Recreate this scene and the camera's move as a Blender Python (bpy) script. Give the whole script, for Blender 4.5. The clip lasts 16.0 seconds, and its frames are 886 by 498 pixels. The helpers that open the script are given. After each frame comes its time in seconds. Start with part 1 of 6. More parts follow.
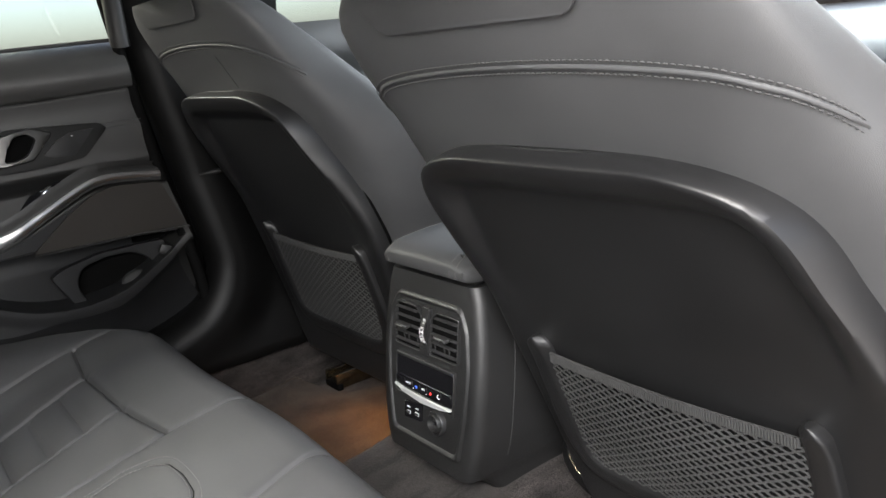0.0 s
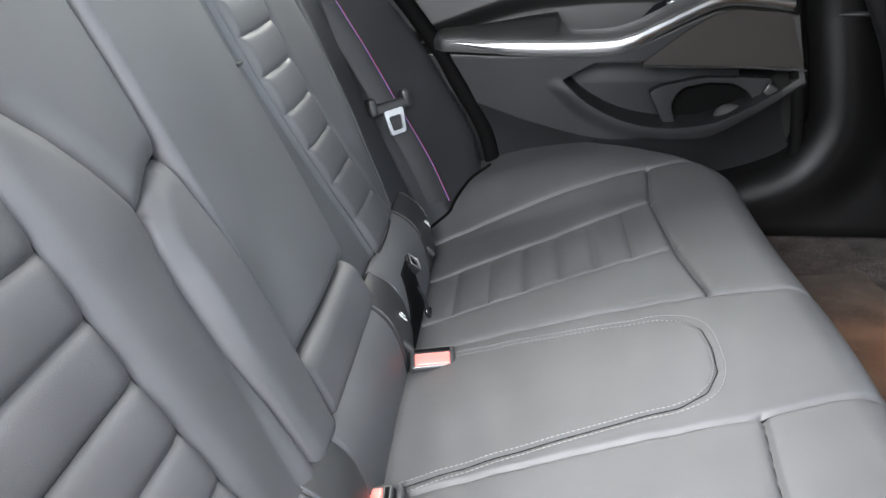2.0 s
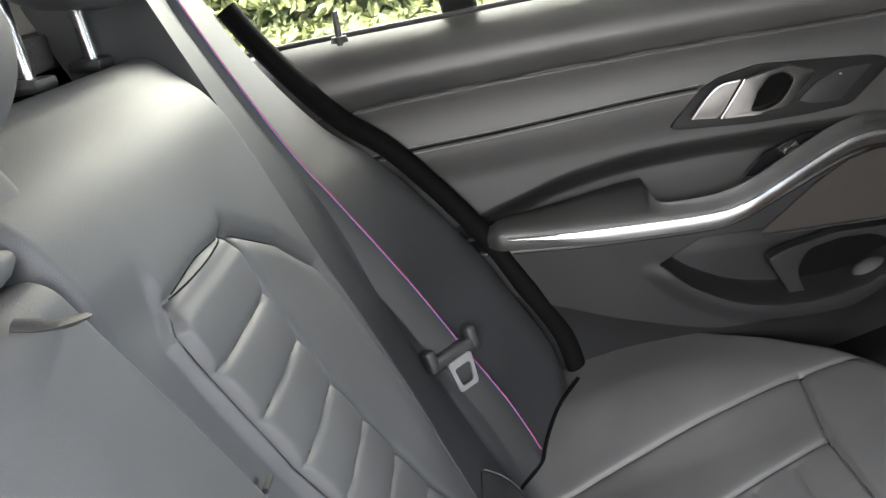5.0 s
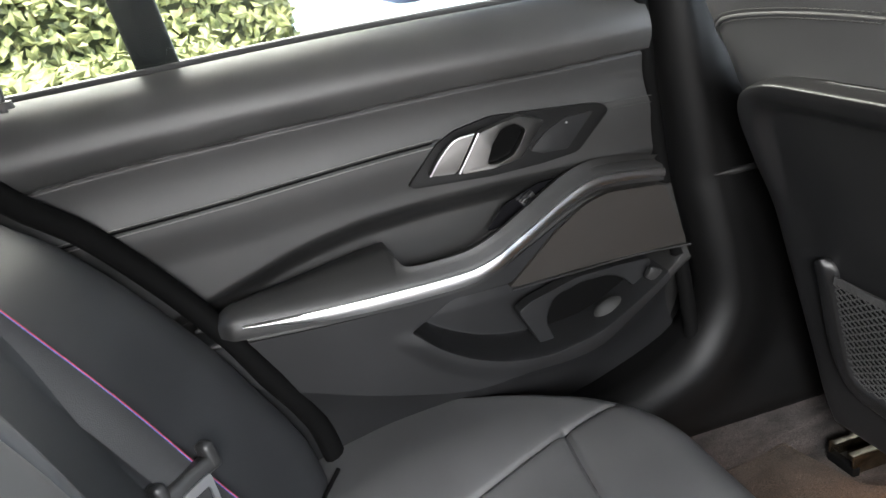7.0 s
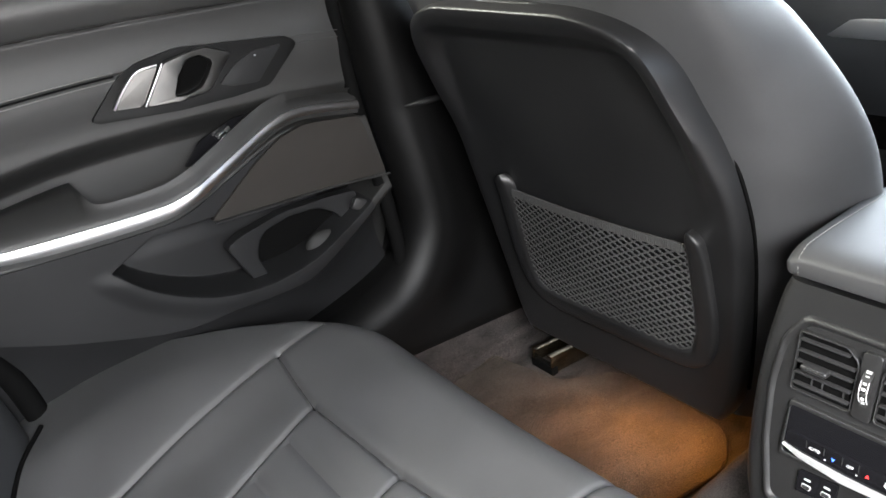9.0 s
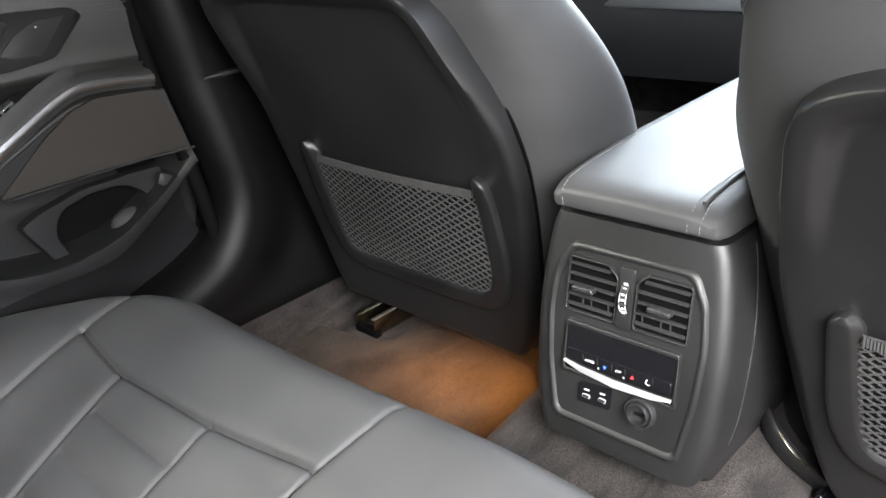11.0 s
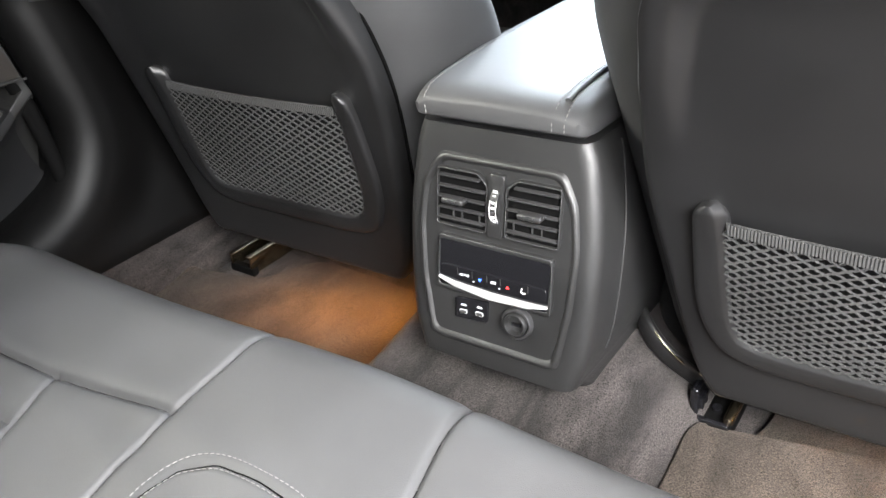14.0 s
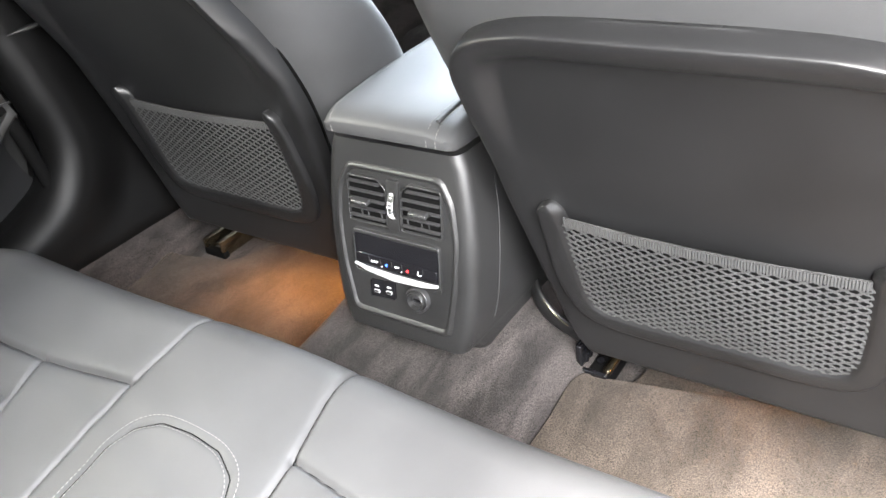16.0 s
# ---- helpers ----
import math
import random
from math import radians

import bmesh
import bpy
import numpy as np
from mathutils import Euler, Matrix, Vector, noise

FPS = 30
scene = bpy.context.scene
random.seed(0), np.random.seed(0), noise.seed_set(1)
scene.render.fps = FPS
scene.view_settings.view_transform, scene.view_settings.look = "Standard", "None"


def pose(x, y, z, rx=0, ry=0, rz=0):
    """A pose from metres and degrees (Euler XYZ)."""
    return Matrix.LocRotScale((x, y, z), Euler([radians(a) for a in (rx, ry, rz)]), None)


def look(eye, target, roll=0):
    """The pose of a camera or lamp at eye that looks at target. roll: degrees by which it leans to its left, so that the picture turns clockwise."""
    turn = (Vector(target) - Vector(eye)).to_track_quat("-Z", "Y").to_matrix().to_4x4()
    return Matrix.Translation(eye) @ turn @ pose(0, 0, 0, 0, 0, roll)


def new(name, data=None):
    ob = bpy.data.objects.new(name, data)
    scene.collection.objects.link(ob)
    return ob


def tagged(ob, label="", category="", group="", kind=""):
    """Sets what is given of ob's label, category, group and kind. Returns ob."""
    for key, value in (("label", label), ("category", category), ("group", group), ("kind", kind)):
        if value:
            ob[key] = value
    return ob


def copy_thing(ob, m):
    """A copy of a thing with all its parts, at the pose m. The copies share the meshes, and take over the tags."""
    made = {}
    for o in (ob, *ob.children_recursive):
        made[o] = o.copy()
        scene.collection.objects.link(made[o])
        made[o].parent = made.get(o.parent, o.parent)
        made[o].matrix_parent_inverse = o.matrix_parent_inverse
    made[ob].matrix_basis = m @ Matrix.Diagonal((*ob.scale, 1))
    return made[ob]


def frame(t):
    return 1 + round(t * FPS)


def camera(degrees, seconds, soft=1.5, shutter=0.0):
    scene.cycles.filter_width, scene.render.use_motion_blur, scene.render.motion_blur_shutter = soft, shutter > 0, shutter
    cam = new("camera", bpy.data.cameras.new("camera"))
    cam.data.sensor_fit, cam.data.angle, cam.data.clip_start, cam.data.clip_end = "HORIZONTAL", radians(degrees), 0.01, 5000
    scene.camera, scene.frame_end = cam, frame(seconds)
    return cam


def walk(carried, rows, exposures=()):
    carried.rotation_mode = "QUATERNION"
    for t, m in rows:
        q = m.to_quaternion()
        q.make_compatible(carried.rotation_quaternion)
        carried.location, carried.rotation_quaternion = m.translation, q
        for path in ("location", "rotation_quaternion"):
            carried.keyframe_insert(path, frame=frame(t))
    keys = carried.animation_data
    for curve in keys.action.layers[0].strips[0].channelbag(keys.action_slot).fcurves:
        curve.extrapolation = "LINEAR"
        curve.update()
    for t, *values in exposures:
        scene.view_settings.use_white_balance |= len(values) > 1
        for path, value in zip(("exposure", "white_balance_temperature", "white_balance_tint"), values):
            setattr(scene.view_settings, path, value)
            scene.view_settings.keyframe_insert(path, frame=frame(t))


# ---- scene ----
# ---- camera and its walk ----
cam = camera(57.8, 16.0)
PATH = [
    (0, (0.867, 0.283, 0.716), (-0.703, 1.413, 0.205), -6.2),
    (0.5, (0.904, 0.283, 0.68), (-0.889, 1.009, 0.171), -1.4),
    (1, (0.894, 0.29, 0.679), (-0.957, 0.6, -0.014), -0.4),
    (1.5, (0.841, 0.294, 0.698), (-0.998, 0.336, -0.089), -0.5),
    (2, (0.759, 0.288, 0.728), (-1.044, 0.121, -0.121), -0.8),
    (2.5, (0.714, 0.259, 0.744), (-1.058, 0.017, -0.15), -1.0),
    (3, (0.662, 0.226, 0.756), (-1.086, -0.101, -0.159), -4.2),
    (3.5, (0.604, 0.196, 0.779), (-1.143, -0.172, -0.124), -6.7),
    (4, (0.52, 0.166, 0.807), (-1.288, -0.184, 0.027), -7.4),
    (4.2, (0.481, 0.162, 0.82), (-1.343, -0.159, 0.064), -8.0),
    (6.3, (0.232, 0.168, 0.851), (-1.626, 0.431, 0.159), -7.3),
    (6.5, (0.225, 0.172, 0.849), (-1.618, 0.513, 0.15), -7.3),
    (7, (0.222, 0.172, 0.848), (-1.574, 0.685, 0.132), -7.2),
    (7.5, (0.229, 0.179, 0.838), (-1.514, 0.828, 0.103), -6.8),
    (8, (0.239, 0.194, 0.82), (-1.435, 0.991, 0.07), -6.2),
    (8.5, (0.267, 0.204, 0.802), (-1.334, 1.121, 0.03), -5.8),
    (9, (0.312, 0.204, 0.769), (-1.215, 1.231, -0.014), -5.5),
    (9.5, (0.381, 0.209, 0.755), (-1.069, 1.333, -0.042), -5.3),
    (9.7, (0.391, 0.201, 0.756), (-1.027, 1.362, -0.045), -5.2),
    (11.8, (0.396, 0.222, 0.707), (-0.81, 1.573, -0.142), -4.5),
    (12, (0.4, 0.231, 0.701), (-0.783, 1.591, -0.166), -4.4),
    (12.5, (0.408, 0.243, 0.696), (-0.723, 1.619, -0.213), -4.8),
    (13, (0.404, 0.244, 0.694), (-0.702, 1.63, -0.231), -4.9),
    (13.5, (0.403, 0.249, 0.691), (-0.678, 1.64, -0.257), -5.3),
    (14, (0.398, 0.245, 0.689), (-0.648, 1.646, -0.283), -5.4),
    (14.5, (0.399, 0.248, 0.691), (-0.636, 1.641, -0.304), -5.9),
    (15, (0.404, 0.257, 0.7), (-0.632, 1.626, -0.326), -6.6),
    (15.5, (0.432, 0.272, 0.737), (-0.62, 1.59, -0.339), -8.3),
    (16, (0.587, 0.212, 0.801), (-0.462, 1.541, -0.264), -8.6),
]
EXPOSURES = [(0, 1.75, 6550, 10), (0.5, 1.85, 6250, 10), (1.0, 2.1, 6000, 10), (1.5, 2.45, 6050, 10), (2.0, 2.68, 6200, 10), (2.5, 2.92, 6300, 10), (3.5, 2.85, 6500, 10), (4, 2.85, 6600, 10), (6.5, 2.95, 6450, 10), (8.0, 2.8, 6400, 10), (9.5, 2.8, 6450, 10), (12, 3.05, 6500, 10), (15, 3.15, 6500, 10), (15.5, 3.2, 6500, 10), (16, 3.42, 6450, 10)]
walk(cam, [(t, look(eye, target, roll)) for t, eye, target, roll in PATH], EXPOSURES)

# ---- world and light ----
world = bpy.data.worlds.new("sky")
scene.world = world
world.use_nodes = True
wn = world.node_tree.nodes
sky = wn.new("ShaderNodeTexSky")
sky.sky_type, sky.sun_disc = "NISHITA", False
sky.sun_elevation, sky.sun_rotation = radians(66), radians(127)
sky.air_density, sky.dust_density = 1.0, 4.0
wn["Background"].inputs[1].default_value = 0.15
world.node_tree.links.new(sky.outputs[0], wn["Background"].inputs[0])
sun = new("sun", bpy.data.lights.new("sun", "SUN"))
sun.data.energy, sun.data.angle, sun.data.color = 2.3, radians(12), (1, 0.96, 0.9)
sun.matrix_world = look((1.6, -1.2, 4.5), (0, 0, 0))



def opening_fill_lamp(name, at, target, width, height, watts, colour=(1.0, 0.99, 0.98)):
    """An added fill lamp near an opening of the car, for sky light."""
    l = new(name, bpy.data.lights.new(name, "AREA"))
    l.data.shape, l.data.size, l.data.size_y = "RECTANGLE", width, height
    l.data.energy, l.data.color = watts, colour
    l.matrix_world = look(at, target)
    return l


# fill lamps added beyond doorway, windscreen and window, tuned for brightness
opening_fill_lamp("doorway_fill_lamp", (0.98, 0.02, 1.00), (0.42, 0.48, 0.05), 0.9, 0.5, 14.0, (1.0, 0.98, 0.955)).data.spread = radians(150)
opening_fill_lamp("windscreen_fill_lamp", (0.06, 1.78, 0.98), (0.03, 0.9, 0.45), 1.0, 0.45, 13.0, (0.84, 0.92, 1.0))
opening_fill_lamp("left_window_fill_lamp", (-1.40, 0.02, 1.34), (-0.30, 0.10, 0.55), 1.1, 0.50, 11.5, (1.0, 0.96, 0.84))

# ---- materials ----


def material(name, colour, rough=0.5, metal=0.0, grain=0.0, grain_size=1200.0, vary=0.15, vary_size=9.0, kind="NOISE", specular=0.5, second=None, sheen=0.0, coat=0.0, speck=0.0, streak=0.0):
    """A surface with slow colour variation and a fine relief; streak draws the variation out into brush marks."""
    m = bpy.data.materials.new(name)
    m.use_nodes = True
    nt = m.node_tree
    b = nt.nodes["Principled BSDF"]
    b.inputs["Roughness"].default_value, b.inputs["Metallic"].default_value = rough, metal
    b.inputs["Specular IOR Level"].default_value = specular
    b.inputs["Sheen Weight"].default_value, b.inputs["Coat Weight"].default_value = sheen, coat
    co = nt.nodes.new("ShaderNodeTexCoord")
    big = nt.nodes.new("ShaderNodeTexNoise")
    big.inputs["Scale"].default_value, big.inputs["Detail"].default_value = vary_size, 5
    if streak:
        swept = nt.nodes.new("ShaderNodeMapping")
        swept.inputs["Rotation"].default_value, swept.inputs["Scale"].default_value = (0, 0, 0.42), (1.0, streak, 1.0)
        nt.links.new(co.outputs["Object"], swept.inputs["Vector"])
        nt.links.new(swept.outputs[0], big.inputs["Vector"])
    else:
        nt.links.new(co.outputs["Object"], big.inputs["Vector"])
    ramp = nt.nodes.new("ShaderNodeMix")
    ramp.data_type = "RGBA"
    dark = [c * (1 - vary) for c in colour]
    light = list(second) if second else [min(1, c * (1 + vary)) for c in colour]
    ramp.inputs["A"].default_value, ramp.inputs["B"].default_value = (*dark, 1), (*light, 1)
    fac = nt.nodes.new("ShaderNodeMapRange")
    fac.inputs["From Min"].default_value, fac.inputs["From Max"].default_value = 0.35, 0.65
    nt.links.new(big.outputs["Fac"], fac.inputs["Value"])
    nt.links.new(fac.outputs[0], ramp.inputs["Factor"])
    if speck:
        big.inputs["Distortion"].default_value = 0.5
        fine = nt.nodes.new("ShaderNodeTexNoise")
        fine.inputs["Scale"].default_value, fine.inputs["Detail"].default_value = grain_size * 0.8, 2
        nt.links.new(co.outputs["Object"], fine.inputs["Vector"])
        lift = nt.nodes.new("ShaderNodeMapRange")
        lift.inputs["From Min"].default_value, lift.inputs["From Max"].default_value = 0.3, 0.7
        lift.inputs["To Min"].default_value, lift.inputs["To Max"].default_value = 1 - speck, 1 + speck
        nt.links.new(fine.outputs["Fac"], lift.inputs["Value"])
        mul = nt.nodes.new("ShaderNodeMix")
        mul.data_type, mul.blend_type = "RGBA", "MULTIPLY"
        mul.inputs["Factor"].default_value = 1.0
        nt.links.new(ramp.outputs["Result"], mul.inputs["A"])
        nt.links.new(lift.outputs[0], mul.inputs["B"])
        nt.links.new(mul.outputs["Result"], b.inputs["Base Color"])
    else:
        nt.links.new(ramp.outputs["Result"], b.inputs["Base Color"])
    rr = nt.nodes.new("ShaderNodeMapRange")
    rr.inputs["To Min"].default_value, rr.inputs["To Max"].default_value = rough * 0.88, min(1, rough * 1.12)
    nt.links.new(big.outputs["Fac"], rr.inputs["Value"])
    nt.links.new(rr.outputs[0], b.inputs["Roughness"])
    if grain:
        if kind == "NOISE":
            g = nt.nodes.new("ShaderNodeTexNoise")
            g.inputs["Detail"].default_value = 3
            out = g.outputs["Fac"]
        else:
            g = nt.nodes.new("ShaderNodeTexVoronoi")
            g.feature = "F1"
            out = g.outputs["Distance"]
        g.inputs["Scale"].default_value = grain_size
        nt.links.new(co.outputs["Object"], g.inputs["Vector"])
        bump = nt.nodes.new("ShaderNodeBump")
        bump.inputs["Strength"].default_value, bump.inputs["Distance"].default_value = grain, 0.001
        nt.links.new(out, bump.inputs["Height"])
        nt.links.new(bump.outputs[0], b.inputs["Normal"])
    return m


LEATHER = material("black_leather", (0.041, 0.0414, 0.0424), 0.56, grain=0.16, grain_size=1300, kind="VORONOI", vary=0.12, specular=0.38)
LEATHER_SIDE = material("dark_vinyl", (0.0150, 0.0158, 0.0172), 0.50, grain=0.2, grain_size=1400, kind="VORONOI")
SHELL = material("black_seat_shell", (0.0085, 0.0085, 0.0088), 0.40, grain=0.2, grain_size=1500, specular=0.5)
PLASTIC = material("grained_black_plastic", (0.0125, 0.0125, 0.0126), 0.40, grain=0.3, grain_size=1500, specular=0.5)
# door skin made lighter, with the window's light put into the colour
SILL_LIT_SKIN = material("window_lit_sill_skin", (0.031, 0.0308, 0.0302), 0.38, grain=0.2, grain_size=1500, kind="VORONOI", specular=0.5)
DOORSKIN = material("soft_door_skin", (0.0128, 0.0127, 0.0124), 0.46, grain=0.2, grain_size=1500, kind="VORONOI", specular=0.5)
LOWER = material("hard_door_plastic", (0.0092, 0.0094, 0.0099), 0.5, grain=0.25, grain_size=1500, specular=0.24)
GLOSS = material("gloss_black", (0.006, 0.006, 0.007), 0.12, vary=0.1)
DARK = material("matt_black", (0.011, 0.011, 0.011), 0.8)
ALU = material("satin_aluminium", (0.50, 0.50, 0.50), 0.34, metal=1.0, vary=0.05)
CHROME = material("chrome", (0.85, 0.85, 0.86), 0.12, metal=1.0, vary=0.03)
# metal made pale and part diffuse, to hold a sky reflection
SKYLIT_METAL = material("skylit_trim_metal", (0.80, 0.80, 0.80), 0.34, metal=0.7, vary=0.02)
SATIN = material("dark_satin_metal", (0.135, 0.132, 0.128), 0.40, metal=1.0, vary=0.08, vary_size=30)
PILLAR = material("black_pillar_trim", (0.0026, 0.0026, 0.0026), 0.44, grain=0.25, grain_size=1600, specular=0.16)
STEEL = material("greased_rail_steel", (0.30, 0.255, 0.18), 0.26, metal=1.0, vary=0.25, vary_size=40)
WHITE = material("white_print", (0.42, 0.42, 0.42), 0.5, vary=0.03)
THREAD = material("pale_grey_thread", (0.125, 0.123, 0.118), 0.8, vary=0.1, vary_size=200)
DARKTHREAD = material("dark_grey_thread", (0.030, 0.030, 0.030), 0.8, vary=0.1, vary_size=200)
CARPET = material("grey_carpet", (0.0250, 0.0218, 0.0207), 0.95, grain=1.0, grain_size=800, vary=0.52, vary_size=26, specular=0.12, sheen=0.08, speck=0.80, streak=0.30)
MAT = material("grey_carpet_mat", (0.037, 0.0300, 0.0247), 0.95, grain=1.0, grain_size=800, vary=0.32, vary_size=18, specular=0.10, sheen=0.05, speck=0.72, streak=0.5)
WEB = material("belt_webbing", (0.013, 0.013, 0.0135), 0.6, grain=0.5, grain_size=900)
PINK = material("magenta_thread", (0.36, 0.035, 0.065), 0.7, vary=0.2, vary_size=300)
BLUE = material("blue_thread", (0.07, 0.10, 0.28), 0.7, vary=0.2, vary_size=300)
RED = material("red_button", (0.55, 0.12, 0.10), 0.4, vary=0.08)
NET = material("black_elastic_net", (0.036, 0.036, 0.0355), 0.60, grain=0.4, grain_size=1500)
# black laid where holes, gaps and seams would lie in shade
SHADE_BLACK = material("shade_black", (0.002, 0.002, 0.002), 0.9, specular=0.05)
SLAT = material("vent_black_plastic", (0.022, 0.022, 0.0225), 0.34, grain=0.15, grain_size=1500)
GRILLE = material("brown_black_speaker_cloth", (0.0105, 0.0080, 0.0060), 0.70, grain=0.6, grain_size=1800, kind="VORONOI")
LINING = material("grey_headlining", (0.20, 0.195, 0.19), 0.95, grain=0.3, grain_size=700)
LEAF = material("laurel_leaf", (0.115, 0.145, 0.035), 0.5, vary=0.45, vary_size=16, second=(0.32, 0.33, 0.13))
# darker green that paints the shade inside the hedge
HEDGE_SHADE = material("hedge_inner_shade_green", (0.055, 0.065, 0.025), 0.9)
PAVE = material("pale_concrete", (0.62, 0.60, 0.57), 0.9, grain=0.4, grain_size=120, vary=0.08, vary_size=2)
PAINT = material("pale_blue_paint", (0.55, 0.66, 0.70), 0.25, coat=0.8, vary=0.04)
PAINTD = material("teal_plastic", (0.03, 0.16, 0.24), 0.35, vary=0.06)
RUBBER = material("tyre_rubber", (0.02, 0.02, 0.02), 0.85)
SEAL = material("black_door_rubber", (0.0025, 0.0025, 0.0025), 0.8, specular=0.05)
# darker copy of the seat shell, holding the shade behind the nets
SHELL_SHADED = material("shaded_shell_black", (0.005, 0.005, 0.005), 0.9, grain=0.4, grain_size=900, specular=0.1)
BODY = material("body_metal_paint", (0.05, 0.06, 0.07), 0.3, coat=0.6)

GLASS = bpy.data.materials.new("window_glass")
GLASS.use_nodes = True
gnt = GLASS.node_tree
gnt.nodes.remove(gnt.nodes["Principled BSDF"])
gt, gg, gm, gf = (gnt.nodes.new("ShaderNode" + k) for k in ("BsdfTransparent", "BsdfGlossy", "MixShader", "Fresnel"))
gt.inputs[0].default_value, gg.inputs["Roughness"].default_value = (0.92, 0.95, 0.93, 1), 0.0
gnt.links.new(gf.outputs[0], gm.inputs[0])
gnt.links.new(gt.outputs[0], gm.inputs[1])
gnt.links.new(gg.outputs[0], gm.inputs[2])
gnt.links.new(gm.outputs[0], gnt.nodes["Material Output"].inputs[0])


def glow(name, colour, strength):
    m = bpy.data.materials.new(name)
    m.use_nodes = True
    b = m.node_tree.nodes["Principled BSDF"]
    b.inputs["Base Color"].default_value = (*colour, 1)
    b.inputs["Emission Color"].default_value, b.inputs["Emission Strength"].default_value = (*colour, 1), strength
    return m


LED_WHITE = glow("lit_white_symbol", (0.6, 0.6, 0.6), 0.05)
LED_RED = glow("lit_red_symbol", (0.9, 0.03, 0.03), 0.25)
LED_BLUE = glow("lit_blue_symbol", (0.05, 0.15, 0.9), 0.3)

# ---- mesh tools ----


def mesh(name, verts, faces, mat, parent=None, label="", smooth=True, sharp=None, fix=True):
    """One mesh object from vertices and faces."""
    me = bpy.data.meshes.new(name)
    me.from_pydata([tuple(v) for v in verts], [], [tuple(f) for f in faces])
    if fix:
        bm = bmesh.new()
        bm.from_mesh(me)
        bmesh.ops.recalc_face_normals(bm, faces=bm.faces)
        bm.to_mesh(me)
        bm.free()
    return finish(name, me, mat, parent, label, smooth, sharp)


def finish(name, me, mat, parent=None, label="", smooth=True, sharp=None):
    me.materials.append(mat)
    if smooth:
        me.polygons.foreach_set("use_smooth", [True] * len(me.polygons))
        me.set_sharp_from_angle(angle=radians(sharp or 40))
    ob = new(name, me)
    if parent:
        ob.parent = parent
    return tagged(ob, label)


def part(name, bm, mat, parent=None, label="", smooth=True, sharp=None):
    me = bpy.data.meshes.new(name)
    bmesh.ops.recalc_face_normals(bm, faces=bm.faces)
    bm.to_mesh(me)
    bm.free()
    return finish(name, me, mat, parent, label, smooth, sharp)


def thing(name, label, category, group="", at=(0, 0, 0)):
    ob = new(name)
    ob.empty_display_size = 0.05
    ob.location = at
    return tagged(ob, label, category, group)


def sheet(name, P, back, mat, parent=None, label="", sharp=None):
    """A solid slab whose front is the grid of points P and whose back lies off it by a vector."""
    nu, nv, _ = P.shape
    n = nu * nv
    verts = np.concatenate([P.reshape(-1, 3), (P + np.array(back)).reshape(-1, 3)])
    i = np.arange(n).reshape(nu, nv)
    q = np.stack([i[:-1, :-1], i[1:, :-1], i[1:, 1:], i[:-1, 1:]], -1).reshape(-1, 4)
    rim = np.concatenate([i[:, 0], i[-1, 1:], i[-2::-1, -1], i[0, -2:0:-1]])
    nxt = np.roll(rim, -1)
    faces = q.tolist() + (q[:, ::-1] + n).tolist() + np.stack([rim, rim + n, nxt + n, nxt], -1).tolist()
    return mesh(name, verts.tolist(), faces, mat, parent, label, True, sharp)


def loft(name, rings, mat, parent=None, label="", caps=True, sharp=None, closed=True):
    """Skin over a list of rings with equal counts of points."""
    R = np.array(rings)
    m, k, _ = R.shape
    i = np.arange(m * k).reshape(m, k)
    j = np.roll(i, -1, 1) if closed else i[:, 1:]
    i0 = i if closed else i[:, :-1]
    q = np.stack([i0[:-1], i0[1:], j[1:], j[:-1]], -1).reshape(-1, 4).tolist()
    if caps:
        q += [i[0].tolist(), i[-1].tolist()[::-1]]
    return mesh(name, R.reshape(-1, 3).tolist(), q, mat, parent, label, True, sharp)


def tube(name, pts, radius, mat, parent=None, label="", sides=8, flat=1.0, up=(0, 0, 1)):
    """A rod along points; flat squeezes it along up."""
    return loft(name, tube_rings(pts, radius, sides, flat, up), mat, parent, label, sharp=60)


def tube_rings(pts, radius, sides=8, flat=1.0, up=(0, 0, 1)):
    pts = np.array(pts, float)
    radius = np.broadcast_to(radius, len(pts))
    tan = np.gradient(pts, axis=0)
    tan /= np.linalg.norm(tan, axis=1)[:, None]
    rings = []
    for p, t, r in zip(pts, tan, radius):
        a = np.cross(t, up) if abs(np.dot(t, up)) < 0.999 * np.linalg.norm(up) else np.cross(t, (1.0, 0.02, 0.0))
        a /= np.linalg.norm(a) + 1e-9
        b = np.cross(a, t)
        w = np.arange(sides) * 2 * np.pi / sides
        rings.append(p + r * (np.cos(w)[:, None] * a + flat * np.sin(w)[:, None] * b))
    return rings


def box_bm(bm, centre, size, bevel=0.0, turn=None, segments=2):
    made = bmesh.ops.create_cube(bm, size=1)
    m = Matrix.Translation(centre) @ (turn or Matrix()) @ Matrix.Diagonal((*size, 1))
    bmesh.ops.transform(bm, matrix=m, verts=made["verts"])
    if bevel:
        edges = list({e for v in made["verts"] for e in v.link_edges})
        bmesh.ops.bevel(bm, geom=edges, offset=bevel, segments=segments, profile=0.6, affect="EDGES")


def box(name, centre, size, mat, parent=None, label="", bevel=0.003, turn=None, segments=2):
    bm = bmesh.new()
    box_bm(bm, centre, size, bevel, turn, segments)
    return part(name, bm, mat, parent, label)


